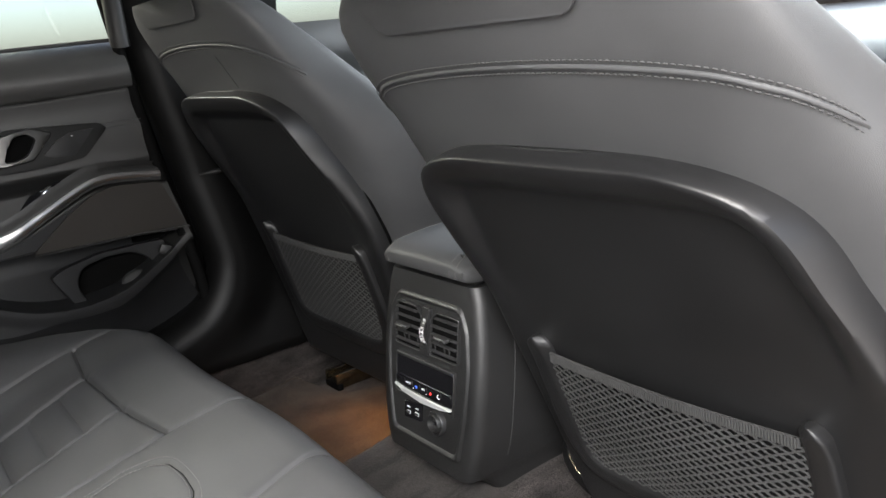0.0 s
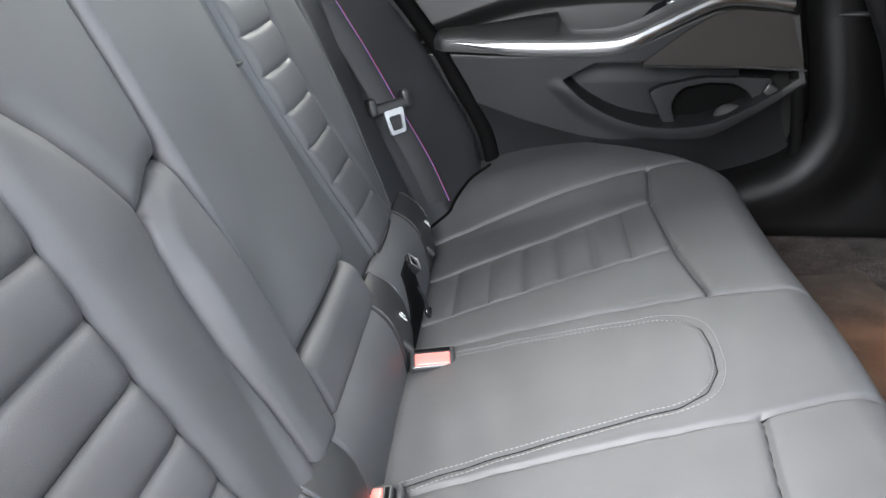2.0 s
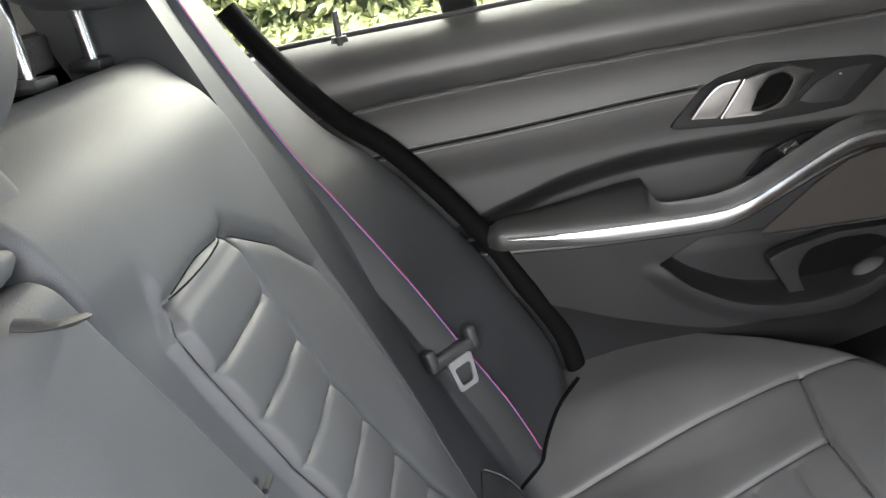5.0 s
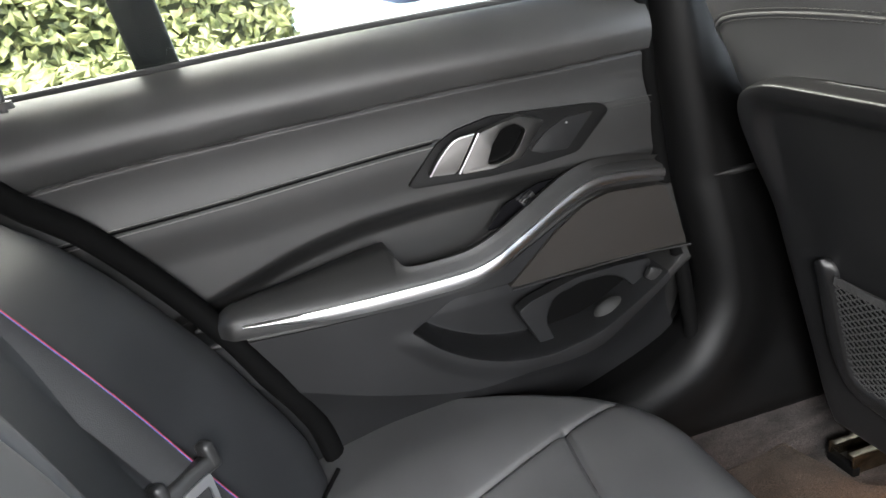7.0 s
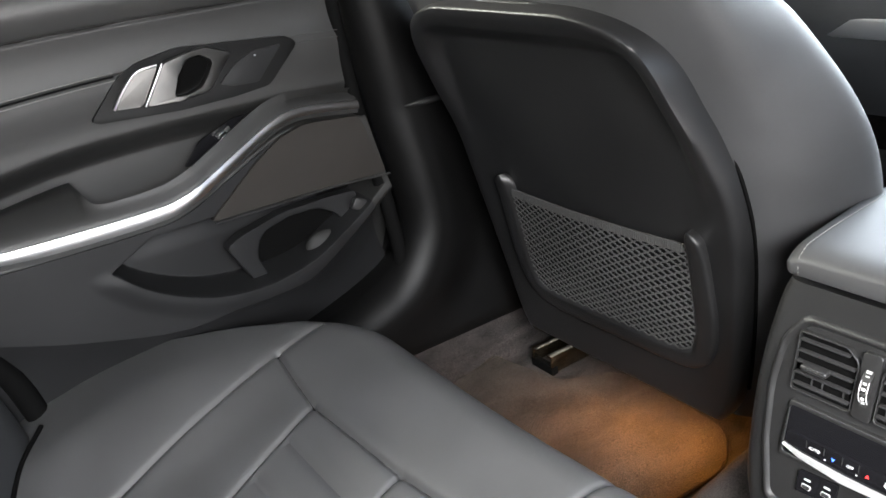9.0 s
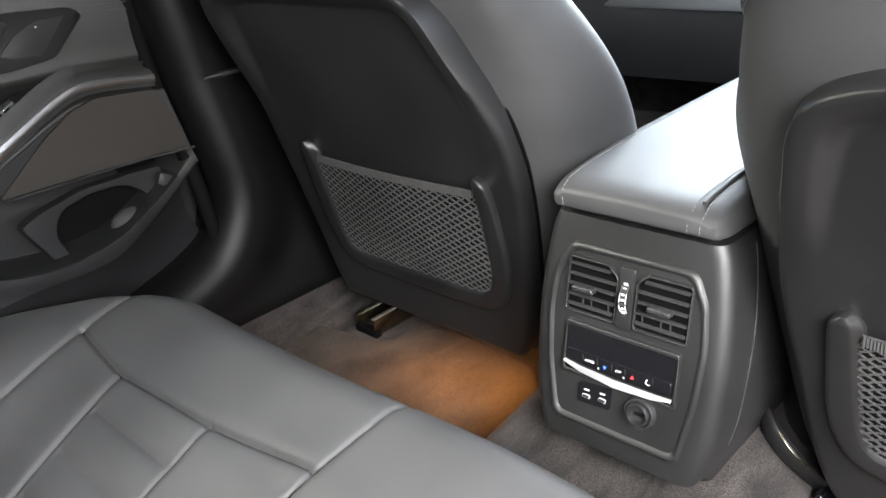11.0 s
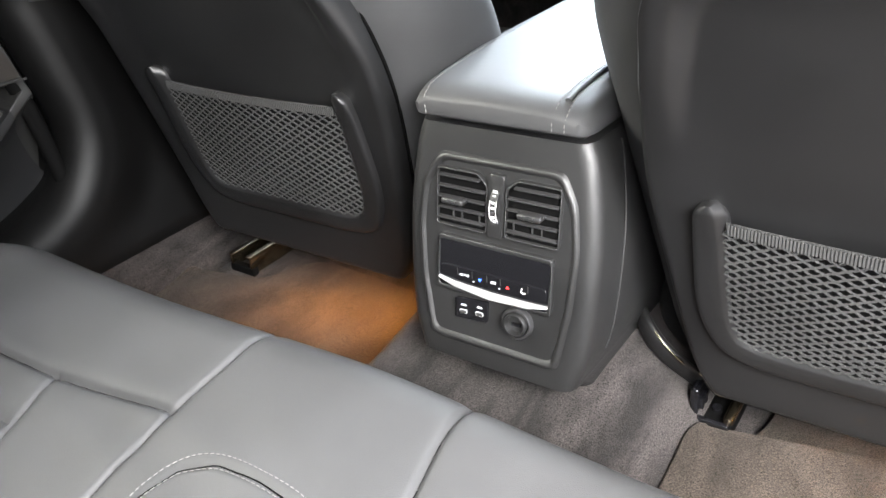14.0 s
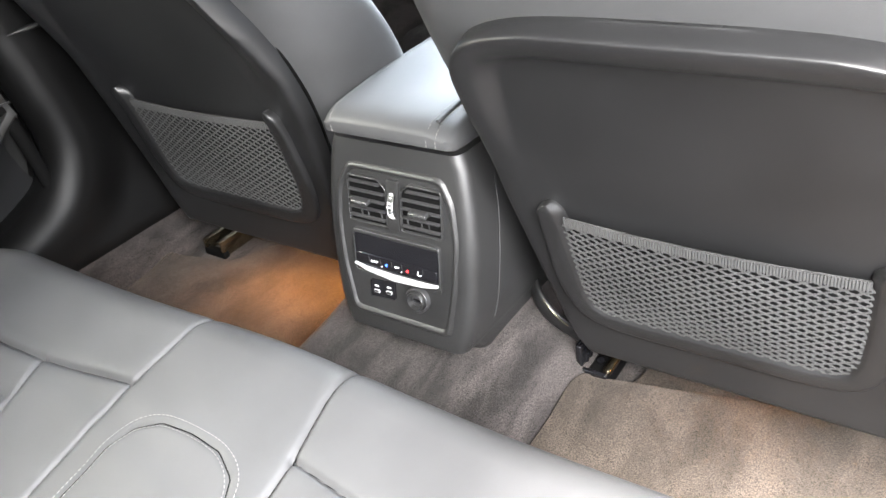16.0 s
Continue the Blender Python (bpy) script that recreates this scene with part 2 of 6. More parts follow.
def plate(name, outline, place, depth, mat, parent=None, label="", bevel=0.0, hole=None):
    """A flat plate of an outline (a, b); place(a, b, c) puts it in space, c being its depth; hole: an inner outline with as many points."""
    bm = bmesh.new()
    if hole is None:
        top = [bm.verts.new(place(a, b, 0)) for a, b in outline]
        low = [bm.verts.new(place(a, b, -depth)) for a, b in outline]
        bm.faces.new(top)
        bm.faces.new(low[::-1])
        for k in range(len(top)):
            bm.faces.new((top[k - 1], low[k - 1], low[k], top[k]))
        edges = [e for e in bm.edges if e.verts[0] in top and e.verts[1] in top]
    else:
        loops = [[bm.verts.new(place(a, b, c)) for a, b in o] for o, c in ((outline, -depth), (outline, 0), (hole, 0), (hole, -depth))]
        for p, q in zip(loops, loops[1:] + loops[:1]):
            for k in range(len(p)):
                bm.faces.new((p[k - 1], q[k - 1], q[k], p[k]))
        edges = [e for e in bm.edges if (e.verts[0] in loops[1] and e.verts[1] in loops[1]) or (e.verts[0] in loops[2] and e.verts[1] in loops[2])]
    if bevel:
        bmesh.ops.bevel(bm, geom=edges, offset=bevel, segments=3, profile=0.6, affect="EDGES")
    return part(name, bm, mat, parent, label, sharp=35)


def rounded(points, radius, steps=5):
    """An outline with rounded corners."""
    out, n = [], len(points)
    P = [Vector(p) for p in points]
    for k in range(n):
        a, b, c = P[k - 1], P[k], P[(k + 1) % n]
        r = min(radius, (a - b).length * 0.45, (c - b).length * 0.45)
        p, q = b + (a - b).normalized() * r, b + (c - b).normalized() * r
        for s in range(steps + 1):
            t = s / steps
            v = p * (1 - t) ** 2 + b * 2 * t * (1 - t) + q * t * t
            out.append((v.x, v.y))
    return out


def distance(U, V, line):
    """The distance of grid points from a broken line, and how far along it they are."""
    best, along, run = np.full(U.shape, 9.0), np.zeros(U.shape), 0.0
    for (a, b), (c, d) in zip(line, line[1:]):
        l = math.hypot(c - a, d - b)
        t = np.clip(((U - a) * (c - a) + (V - b) * (d - b)) / (l * l), 0, 1)
        e = np.hypot(U - a - t * (c - a), V - b - t * (d - b))
        along, best = np.where(e < best, run + t * l, along), np.minimum(e, best)
        run += l
    return best, along


def groove(U, V, line, wide=0.012, deep=0.004, cut=0.0025, cut_deep=0.004):
    """The dip of a sewn seam along a line: a soft valley with a narrow cut."""
    d, _ = distance(U, V, line)
    return deep * np.exp(-((d / wide) ** 2)) + cut_deep * np.exp(-((d / cut) ** 2))


def step(x, a, b):
    t = np.clip((x - a) / (b - a), 0, 1)
    return t * t * (3 - 2 * t)


def curve_points(line, spacing):
    """Evenly spaced points on a broken line in space."""
    line = np.array(line, float)
    run = np.r_[0, np.cumsum(np.linalg.norm(np.diff(line, axis=0), axis=1))]
    s = np.arange(spacing / 2, run[-1], spacing)
    return np.stack([np.interp(s, run, line[:, k]) for k in range(line.shape[1])], -1)


def smooth_line(line, n=40):
    """A smooth line through points (Catmull-Rom)."""
    P = np.array(line, float)
    P = np.concatenate([[2 * P[0] - P[1]], P, [2 * P[-1] - P[-2]]])
    out = []
    for k in range(1, len(P) - 2):
        for t in np.linspace(0, 1, n, endpoint=False):
            a, b, c, d = P[k - 1 : k + 3]
            out.append(0.5 * (2 * b + (c - a) * t + (2 * a - 5 * b + 4 * c - d) * t * t + (3 * b - 3 * c + d - a) * t**3))
    return np.array(out + [P[-2]])


def stitches(name, line, mat, parent, long=0.0036, gap=0.0017, thick=0.00055, label=""):
    """A row of sewn stitches along a line in space, as one piece of thread."""
    p = curve_points(line, long + gap)
    tan = np.gradient(p, axis=0)
    tan /= np.linalg.norm(tan, axis=1)[:, None]
    verts, faces = [], []
    for q, t in zip(p, tan):
        a = np.cross(t, (0.3, 0.2, 0.93))
        a /= np.linalg.norm(a)
        b = np.cross(a, t)
        k = len(verts)
        for s, w in ((-0.5, 0.5), (-0.3, 1), (0.3, 1), (0.5, 0.5)):
            verts += [q + s * long * t + thick * w * (ca * a + cb * b) for ca, cb in ((1, 0), (0, 1), (-1, 0), (0, -1))]
        for r in range(3):
            faces += [(k + 4 * r + c, k + 4 * r + (c + 1) % 4, k + 4 * r + 4 + (c + 1) % 4, k + 4 * r + 4 + c) for c in range(4)]
        faces += [(k + 3, k + 2, k + 1, k), (k + 12, k + 13, k + 14, k + 15)]
    return tagged(mesh(name, verts, faces, mat, parent, label, fix=False), kind="stuff")


def spl(x, xs, ys):
    """A smooth curve y(x) through points."""
    L = smooth_line(list(zip(xs, ys)), 12)
    return np.interp(x, L[:, 0], L[:, 1])


# ---- the car's shell and floor ----
MID = 0.015


def tunnel(x, y):
    """Height of the carpet: a flat footwell with the tunnel's hump along the middle."""
    hump = 0.118 * np.where(x < MID, 1 - step(MID - x, 0.165, 0.250), 1 - step(x - MID, 0.08, 0.24)) * (0.80 + 0.25 * step(y, 0.75, 1.0))
    side = 0.12 * step(np.abs(x), 0.652, 0.712)
    rise = 0.16 * step(y, 1.50, 1.80) + 0.034 * step(y, 1.108, 1.15)
    return hump + side + rise


gx, gy = np.meshgrid(np.linspace(-0.76, 0.76, 150), np.linspace(0.30, 1.95, 150), indexing="ij")
fl = sheet("floor", np.stack([gx, gy, tunnel(gx, gy) + 0.0015 * np.sin(31 * gx + 12 * gy) * np.sin(23 * gy)], -1), (0, 0, -0.05), CARPET)
tagged(fl, "dark grey carpet over footwells and tunnel hump", "floor", kind="structure")


def foot_mat(outline, label):
    """A carpet mat cut round the seat rail, with a sewn edge."""
    t = thing("floor_mat", label, "floor mat", "rear floor mats")
    o = rounded(outline, 0.03, 4)
    plate("carpet", o, lambda a, b, c: Vector((a, b, float(tunnel(np.array(a), np.array(b))) + 0.009 + c)), 0.009, MAT, t, bevel=0.003)
    pts = curve_points([(a, b, float(tunnel(np.array(a), np.array(b))) + 0.0062) for a, b in o + o[:1]], 0.010)
    tube("edging", np.array(pts), 0.0020, MAT, t, "sewn edging", sides=6)
    return t


foot_mat([(-0.655, 0.50), (-0.665, 0.90), (-0.672, 0.972), (-0.61, 0.994), (-0.555, 0.998), (-0.535, 1.05), (-0.515, 1.090), (-0.47, 1.10), (-0.29, 1.09), (-0.236, 1.02), (-0.241, 0.88), (-0.245, 0.50)], "grey carpet mat in the footwell lit amber from under the seat")
foot_mat([(0.198, 0.50), (0.198, 0.88), (0.195, 0.944), (0.203, 0.978), (0.225, 0.988), (0.250, 1.0), (0.262, 1.035), (0.270, 1.10), (0.55, 1.10), (0.57, 1.05), (0.585, 0.99), (0.66, 0.97), (0.67, 0.50)], "grey carpet mat in the footwell behind the front seat")

# plain closing shell: roof, pillars, tail, front bulkhead
roof = thing("roof", "pale grey fabric headlining over the cabin", "ceiling")
tagged(roof, kind="structure")
rx, ry = np.meshgrid(np.linspace(-0.60, 0.60, 30), np.linspace(-0.50, 1.55, 30), indexing="ij")
sheet("lining", np.stack([rx, ry, 1.10 - 0.10 * (rx / 0.6) ** 4 - 0.05 * ((ry - 0.5) / 1.0) ** 4], -1), (0, 0, 0.04), LINING, roof)


def bar(name, a, b, wide, deep, mat=PLASTIC, label="", parent=None):
    """A pillar of oval section from a to b."""
    pts = [np.array(a) + (np.array(b) - np.array(a)) * t for t in np.linspace(0, 1, 6)]
    rings = []
    for p in pts:
        w = np.arange(20) * 2 * np.pi / 20
        c, s = np.cos(w), np.sin(w)
        rings.append(np.stack([p[0] + deep * np.sign(c) * abs(c) ** 0.6, p[1] + wide * np.sign(s) * abs(s) ** 0.6, np.full(20, p[2])], -1))
    ob = loft(name, rings, mat, parent, label)
    return ob


def structure(ob, label, category):
    return tagged(ob, label, category, kind="structure")


for s in (-1, 1):
    structure(bar("pillar_a", (s * 0.74, 1.98, 0.72), (s * 0.60, 1.45, 1.06), 0.05, 0.03), "black windscreen pillar trim", "pillar")
    structure(bar("pillar_c", (s * 0.66, -0.42, 0.60), (s * 0.58, -0.30, 1.06), 0.16, 0.03), "dark rear pillar trim", "pillar")
    structure(box("roof_rail", (s * 0.62, 0.55, 1.045), (0.06, 2.1, 0.06), PLASTIC, bevel=0.015), "dark roof rail trim over the doors", "trim")
structure(box("seat_bulkhead", (0, -0.13, 0.45), (1.30, 0.02, 0.85), DARK, bevel=0.002, turn=Euler((0.372, 0, 0)).to_matrix().to_4x4()), "black panel behind the rear backrest", "wall")
structure(box("parcel_shelf", (0, -0.42, 0.80), (1.30, 0.42, 0.03), CARPET), "dark cloth parcel shelf behind the rear seat", "shelf")
structure(box("boot_wall", (0, -0.62, 0.40), (1.40, 0.03, 0.80), CARPET), "dark wall closing the boot", "wall")
structure(box("bulkhead", (0, 1.98, 0.35), (1.50, 0.05, 0.75), CARPET), "dark carpeted front bulkhead", "wall")
structure(box("right_sill", (0.74, 0.75, 0.05), (0.12, 2.5, 0.16), PLASTIC, bevel=0.03, segments=4), "black sill trim of the open doorway", "trim")
structure(box("left_side_wall", (-0.86, 0.7, 0.2), (0.06, 2.6, 0.75), BODY), "outer body side under the windows", "wall")
structure(box("rear_wheel_housing", (-0.80, -0.2, 0.35), (0.10, 0.5, 0.55), CARPET, bevel=0.03), "dark rear wheel housing", "wall")

# pillar between the doors, with the sill trim that flares into the floor
LIP = [(0.28, 0.165), (0.50, 0.182), (0.66, 0.199), (0.745, 0.221), (0.795, 0.252), (0.822, 0.312), (0.812, 0.40), (0.790, 0.51), (0.745, 0.75), (0.70, 1.05)]
lip_line = [tuple(p) for p in smooth_line(LIP, 5)]
bz = np.r_[np.linspace(0.0, 0.15, 14), np.linspace(0.158, 0.36, 70), np.linspace(0.37, 1.05, 90)]
yf = np.interp(bz, [b for a, b in lip_line], [a for a, b in lip_line])
Zb, Ub = np.meshgrid(bz, np.linspace(0, 1, 110) ** 1.5, indexing="ij")
Yb = yf[:, None] + (1.05 - yf[:, None]) * Ub
away, _ = distance(Yb, Zb, lip_line)
inx = np.interp(bz, [0, 0.086, 0.098, 0.108, 0.16, 0.28, 0.5, 0.75, 1.05], [-0.722, -0.720, -0.672, -0.660, -0.661, -0.668, -0.685, -0.675, -0.60])[:, None]
roll_in = 0.050 * (1 - np.sqrt(np.maximum(1 - np.clip(1 - away / 0.048, 0, 1) ** 2, 0)))
hollow_b = 0.022 * step(away, 0.060, 0.15) * step(Zb, 0.10, 0.22)
pb = structure(sheet("pillar_b", np.stack([inx - roll_in - hollow_b, Yb, Zb], -1), (-0.05, 0.02, 0), PILLAR), "black plastic pillar trim flaring into the door sill", "pillar")
structure(tube("door_seal", smooth_line([(-0.700, 0.70, 1.02), (-0.712, 0.735, 0.75), (-0.712, 0.765, 0.51), (-0.708, 0.80, 0.32), (-0.704, 0.80, 0.20), (-0.702, 0.73, 0.13), (-0.70, 0.55, 0.12), (-0.70, 0.30, 0.13)], 10), 0.012, SEAL), "black rubber door seal", "seal")
tube("pillar_ledge", [(-0.684, 0.83, 0.503), (-0.681, 0.86, 0.504), (-0.681, 0.905, 0.505)], [0.001, 0.005, 0.005], PLASTIC, pb, "grey ledge under the belt guide", sides=8)

# ---- rear bench: cushion ----


def mirror(line):
    return [(-a, b) for a, b in line]


CUSH = [
    [(-0.565, 0.585), (-0.553, 0.513), (-0.52, 0.36), (-0.478, 0.15)],
    [(-0.553, 0.513), (-0.44, 0.502), (-0.270, 0.510), (-0.117, 0.524)],
    [(-0.44, 0.502), (-0.388, 0.34), (-0.350, 0.17)],
    [(-0.270, 0.510), (-0.240, 0.34), (-0.214, 0.17)],
    [(-0.105, 0.645), (-0.108, 0.585), (-0.117, 0.524), (-0.125, 0.36), (-0.135, 0.15)],
]
PANEL = [(-0.106, 0.165), (-0.080, 0.40), (-0.074, 0.456), (-0.062, 0.483), (-0.034, 0.498), (0.008, 0.501), (0.048, 0.498), (0.077, 0.483), (0.090, 0.456), (0.097, 0.40), (0.124, 0.165)]


def cushion_height(x, y):
    """Top of the rear cushion over the plan."""
    z = spl(y, [0.05, 0.15, 0.25, 0.35, 0.45, 0.53, 0.60, 0.66], [0.125, 0.158, 0.193, 0.226, 0.255, 0.275, 0.290, 0.297])
    a = np.abs(x)
    z = z + 0.055 * step(a, 0.46, 0.62) * (1 - step(y, 0.28, 0.66)) * 0.85 + 0.012 * np.exp(-(((a - 0.30) / 0.20) ** 2)) * -0.6
    z = z + 0.008 * np.exp(-((x / 0.13) ** 2))
    for line in CUSH:
        for l in (line, mirror(line)):
            z = z - groove(x, y, l, 0.008, 0.0020, 0.0028, 0.0046)
    # sewn channels of the seat's inner field
    inner, outer = spl(y, [0.17, 0.34, 0.51], [0.214, 0.240, 0.270]), spl(y, [0.17, 0.34, 0.502], [0.350, 0.388, 0.44])
    inside = step(a, inner, inner + 0.012) * (1 - step(a, outer - 0.012, outer)) * step(y, 0.16, 0.2) * (1 - step(y, 0.47, 0.50))
    wave = np.abs(np.sin(np.pi * (y - 0.209) / 0.0495))
    z = z - inside * (0.0045 * (1 - wave) ** 2 + 0.0015)
    d, _ = distance(x, y, PANEL)
    z = z - 0.0022 * np.exp(-((d / 0.0028) ** 2))
    # soft creases of use
    z = z + 0.0007 * np.sin(21 * x + 9 * np.sin(13 * y)) * np.sin(17 * y + 3 * x)
    return z


nx, ny = 800, 340
X = np.linspace(-0.70, 0.70, nx)[:, None] * np.ones((1, ny))
front = 0.648 - 0.25 * np.clip((np.abs(X) - 0.46) / 0.24, 0, 1) ** 2.2
S = np.linspace(0, 1, ny)[None, :] * np.ones((nx, 1))
T = np.clip(S / 0.86, 0, 1)
Y = 0.06 + (front - 0.06) * T ** 0.92
Z = cushion_height(X - MID, Y)
d = front - Y
r = 0.050
Z = Z - np.where(d < r, r - np.sqrt(np.maximum(r * r - (r - np.minimum(d, r)) ** 2, 0)), 0) * 0.95
drop = np.clip((S - 0.86) / 0.14, 0, 1)
Y = Y - 0.02 * drop
Z = Z * (1 - drop) + 0.02 * drop
bench = thing("rear_bench", "black leather rear bench with sewn channels and folding middle armrest", "rear seat")
i = np.arange(nx * ny).reshape(nx, ny)
q = np.stack([i[:-1, :-1], i[1:, :-1], i[1:, 1:], i[:-1, 1:]], -1).reshape(-1, 4).tolist()
base = nx * ny
verts = np.stack([X, Y, Z], -1).reshape(-1, 3).tolist()
rim = np.concatenate([i[:, 0], i[-1, 1:], i[-2::-1, -1], i[0, -2:0:-1]])
verts += [(verts[k][0], verts[k][1], 0.0) for k in rim]
m = len(rim)
q += [(int(rim[k]), base + k, base + (k + 1) % m, int(rim[(k + 1) % m])) for k in range(m)] + [tuple(base + k for k in range(m))]
cush = mesh("cushion", verts, q, LEATHER, bench, "black leather cushion with a stitched middle panel")


def on_cushion(line, lift=0.0006):
    p = np.array(line)
    return np.stack([p[:, 0] + MID, p[:, 1], cushion_height(p[:, 0], p[:, 1]) + lift], -1)


inner_panel = smooth_line(PANEL, 24)
wide_panel = inner_panel * np.array([1.065, 1.0]) + np.array([0, 0.007]) * step(inner_panel[:, 1:], 0.36, 0.5)
narrow_panel = inner_panel * np.array([0.955, 1.0]) - np.array([0, 0.004]) * step(inner_panel[:, 1:], 0.36, 0.5)
stitches("stitching", on_cushion(wide_panel), THREAD, cush, label="pale contrast stitching")
stitches("stitching", on_cushion(narrow_panel), THREAD, cush, label="pale contrast stitching")



def seam(line, name="seam"):
    """A black rod at the bottom of a seam, standing in for its shade."""
    return tube(name, line, 0.0009, SHADE_BLACK, cush, sides=5)


for line in CUSH:
    for l in (line, mirror(line)):
        p = curve_points(l, 0.008)
        keep = p[:, 1] < 0.648 - 0.25 * np.clip((np.abs(p[:, 0] + MID) - 0.46) / 0.24, 0, 1) ** 2.2 - 0.046
        if keep.sum() > 2:
            seam(on_cushion(p[keep], -0.0003))
seam(on_cushion(curve_points(PANEL, 0.006), -0.0002))

# ---- rear bench: backrests ----
SLOPE = 0.39
NB = np.array([0, 1, SLOPE]) / math.hypot(1, SLOPE)


def back_y(z):
    return 0.087 - (z - 0.327) * SLOPE


def outer_y(z):
    """Front of the side bolster next to the door."""
    return spl(z, [0.10, 0.265, 0.318, 0.372, 0.468, 0.589, 0.649, 0.75, 0.85], [0.275, 0.245, 0.226, 0.196, 0.137, 0.040, -0.030, -0.11, -0.17])


def backrest(name, x0, x1, z0, z1, relief, label, mat=LEATHER, nx=210, nz=300, thick=0.07, lines=()):
    u, v = np.meshgrid(np.linspace(0, 1, nx), np.linspace(0, 1, nz), indexing="ij")
    x = x0(z0 + (z1 - z0) * v) + (x1(z0 + (z1 - z0) * v) - x0(z0 + (z1 - z0) * v)) * u
    z = z0 + (z1 - z0) * v
    h = relief(x, z)
    eu = np.minimum(u, 1 - u) * np.abs(x1(z) - x0(z))
    ev = np.minimum(v, 1 - v) * (z1 - z0)
    for e, r in ((eu, 0.012), (ev, 0.018)):
        h = h - np.where(e < r, r - np.sqrt(np.maximum(r * r - (r - np.minimum(e, r)) ** 2, 0)), 0)
    P = np.stack([x, back_y(z), z], -1) + h[..., None] * NB
    made = sheet(name, P, tuple(-NB * thick), mat, bench, label)
    # black rods in the grooves paint the crevices' shade
    for line in lines:
        p = curve_points(line, 0.008)
        hx_ = relief(p[:, 0], p[:, 1])
        tube("seam", np.stack([p[:, 0], back_y(p[:, 1]), p[:, 1]], -1) + (hx_ - 0.0002)[:, None] * NB, 0.0009, SHADE_BLACK, made, sides=5)
    return made


def const(c):
    return lambda z: np.full(np.shape(z), c)


SEAM_Z = [0.268, 0.328, 0.384, 0.4335, 0.4805, 0.526, 0.571, 0.613, 0.662]
PIN = ([0.262, 0.323, 0.376, 0.43, 0.53, 0.632, 0.645, 0.662], [0.211, 0.191, 0.165, 0.143, 0.110, 0.093, 0.092, 0.106])
POUT = ([0.262, 0.28, 0.323, 0.377, 0.427, 0.52, 0.60, 0.662], [0.336, 0.328, 0.299, 0.274, 0.258, 0.230, 0.222, 0.231])


def channel_bow(a, z):
    """The channels' seams sag a little in the middle."""
    s = (a - np.interp(z, *PIN)) / (np.interp(z, *POUT) - np.interp(z, *PIN))
    return 0.0022 * (1 - (np.clip(s, 0, 1) - 0.5) ** 2 * 4)


def seat_relief(sign):
    def relief(x, z):
        a = sign * (x - MID)
        h = 0.004 * np.ones_like(x)
        pin, pout = spl(z, *PIN), spl(z, *POUT)
        edge = [(0.231, 0.662), (0.30, 0.625), (0.350, 0.580), (0.355, 0.52), (0.356, 0.47), (0.360, 0.378), (0.365, 0.25)]
        for l in (list(zip(PIN[1], PIN[0])), list(zip(POUT[1], POUT[0])), [(0.106, 0.662), (0.17, 0.666), (0.231, 0.662)]):
            h = h - groove(a, z, l, 0.007, 0.0024, 0.0026, 0.0034)
        h = h - groove(a, z, edge, 0.010, 0.004, 0.003, 0.005)
        inside = step(a, pin, pin + 0.008) * (1 - step(a, pout - 0.008, pout)) * step(z, 0.262, 0.275) * (1 - step(z, 0.645, 0.655))
        wave = np.abs(np.sin(np.pi * np.interp(z + channel_bow(a, z), SEAM_Z, np.arange(len(SEAM_Z)))))
        h = h + inside * (0.0030 * wave**0.45 - 0.0022 * (1 - wave) ** 6)
        h = h - 0.009 * (1 - step(a, pin - 0.014, pin)) * (1 - step(z, 0.66, 0.70))
        h = h + 0.008 * np.exp(-(((a - 0.32) / 0.05) ** 2)) * step(z, 0.25, 0.4) * (1 - step(z, 0.5, 0.62))
        h = h + 0.0010 * np.sin(23 * x + 4 * np.sin(9 * z)) * np.sin(19 * z)
        h = h - 0.03 * step(z, 0.70, 0.80) ** 2
        return h

    return relief


LEFT_EDGE = ([0.2, 0.315, 0.414, 0.55, 0.63, 0.73, 0.8], [-0.091, -0.086, -0.076, -0.048, -0.031, -0.007, 0.006])
channels = []
for z in SEAM_Z:
    p, q = float(spl(z, *PIN)), float(spl(z, *POUT))
    channels.append([(MID - a, z - float(channel_bow(a, z))) for a in np.linspace(p + 0.002, q - 0.002, 10)])
LB = backrest("backrest", const(-0.362), lambda z: spl(z, *LEFT_EDGE), 0.262, 0.800, seat_relief(-1), "backrest with sewn horizontal channels", lines=[
    [(MID - a, z) for a, z in l] for l in (list(zip(PIN[1], PIN[0])), list(zip(POUT[1], POUT[0])), [(0.106, 0.662), (0.17, 0.666), (0.231, 0.662)], [(0.231, 0.662), (0.30, 0.625), (0.350, 0.580), (0.355, 0.52)])] + channels)
p = np.array([-0.052, float(back_y(0.550)), 0.550]) + 0.004 * NB
box("strap_notch", tuple(p), (0.016, 0.004, 0.004), DARK, LB, "small dark fold in the seam", bevel=0.001)


SHOULDER_ARC = [(0.218, 0.506), (0.232, 0.529), (0.250, 0.556), (0.270, 0.582), (0.290, 0.602), (0.306, 0.613), (0.325, 0.622), (0.345, 0.627), (0.366, 0.625), (0.392, 0.612), (0.42, 0.585)]
WING = [(0.150, 0.529), (0.175, 0.525), (0.199, 0.515), (0.218, 0.500), (0.227, 0.476), (0.2275, 0.445), (0.2235, 0.390), (0.212, 0.327), (0.203, 0.250)]
INNER = [(0.334, 0.617), (0.338, 0.580), (0.335, 0.535), (0.332, 0.488), (0.326, 0.433), (0.313, 0.358), (0.298, 0.270)]


def inner_edge(z):
    return spl(z, [b for a, b in INNER[::-1]], [a for a, b in INNER[::-1]])


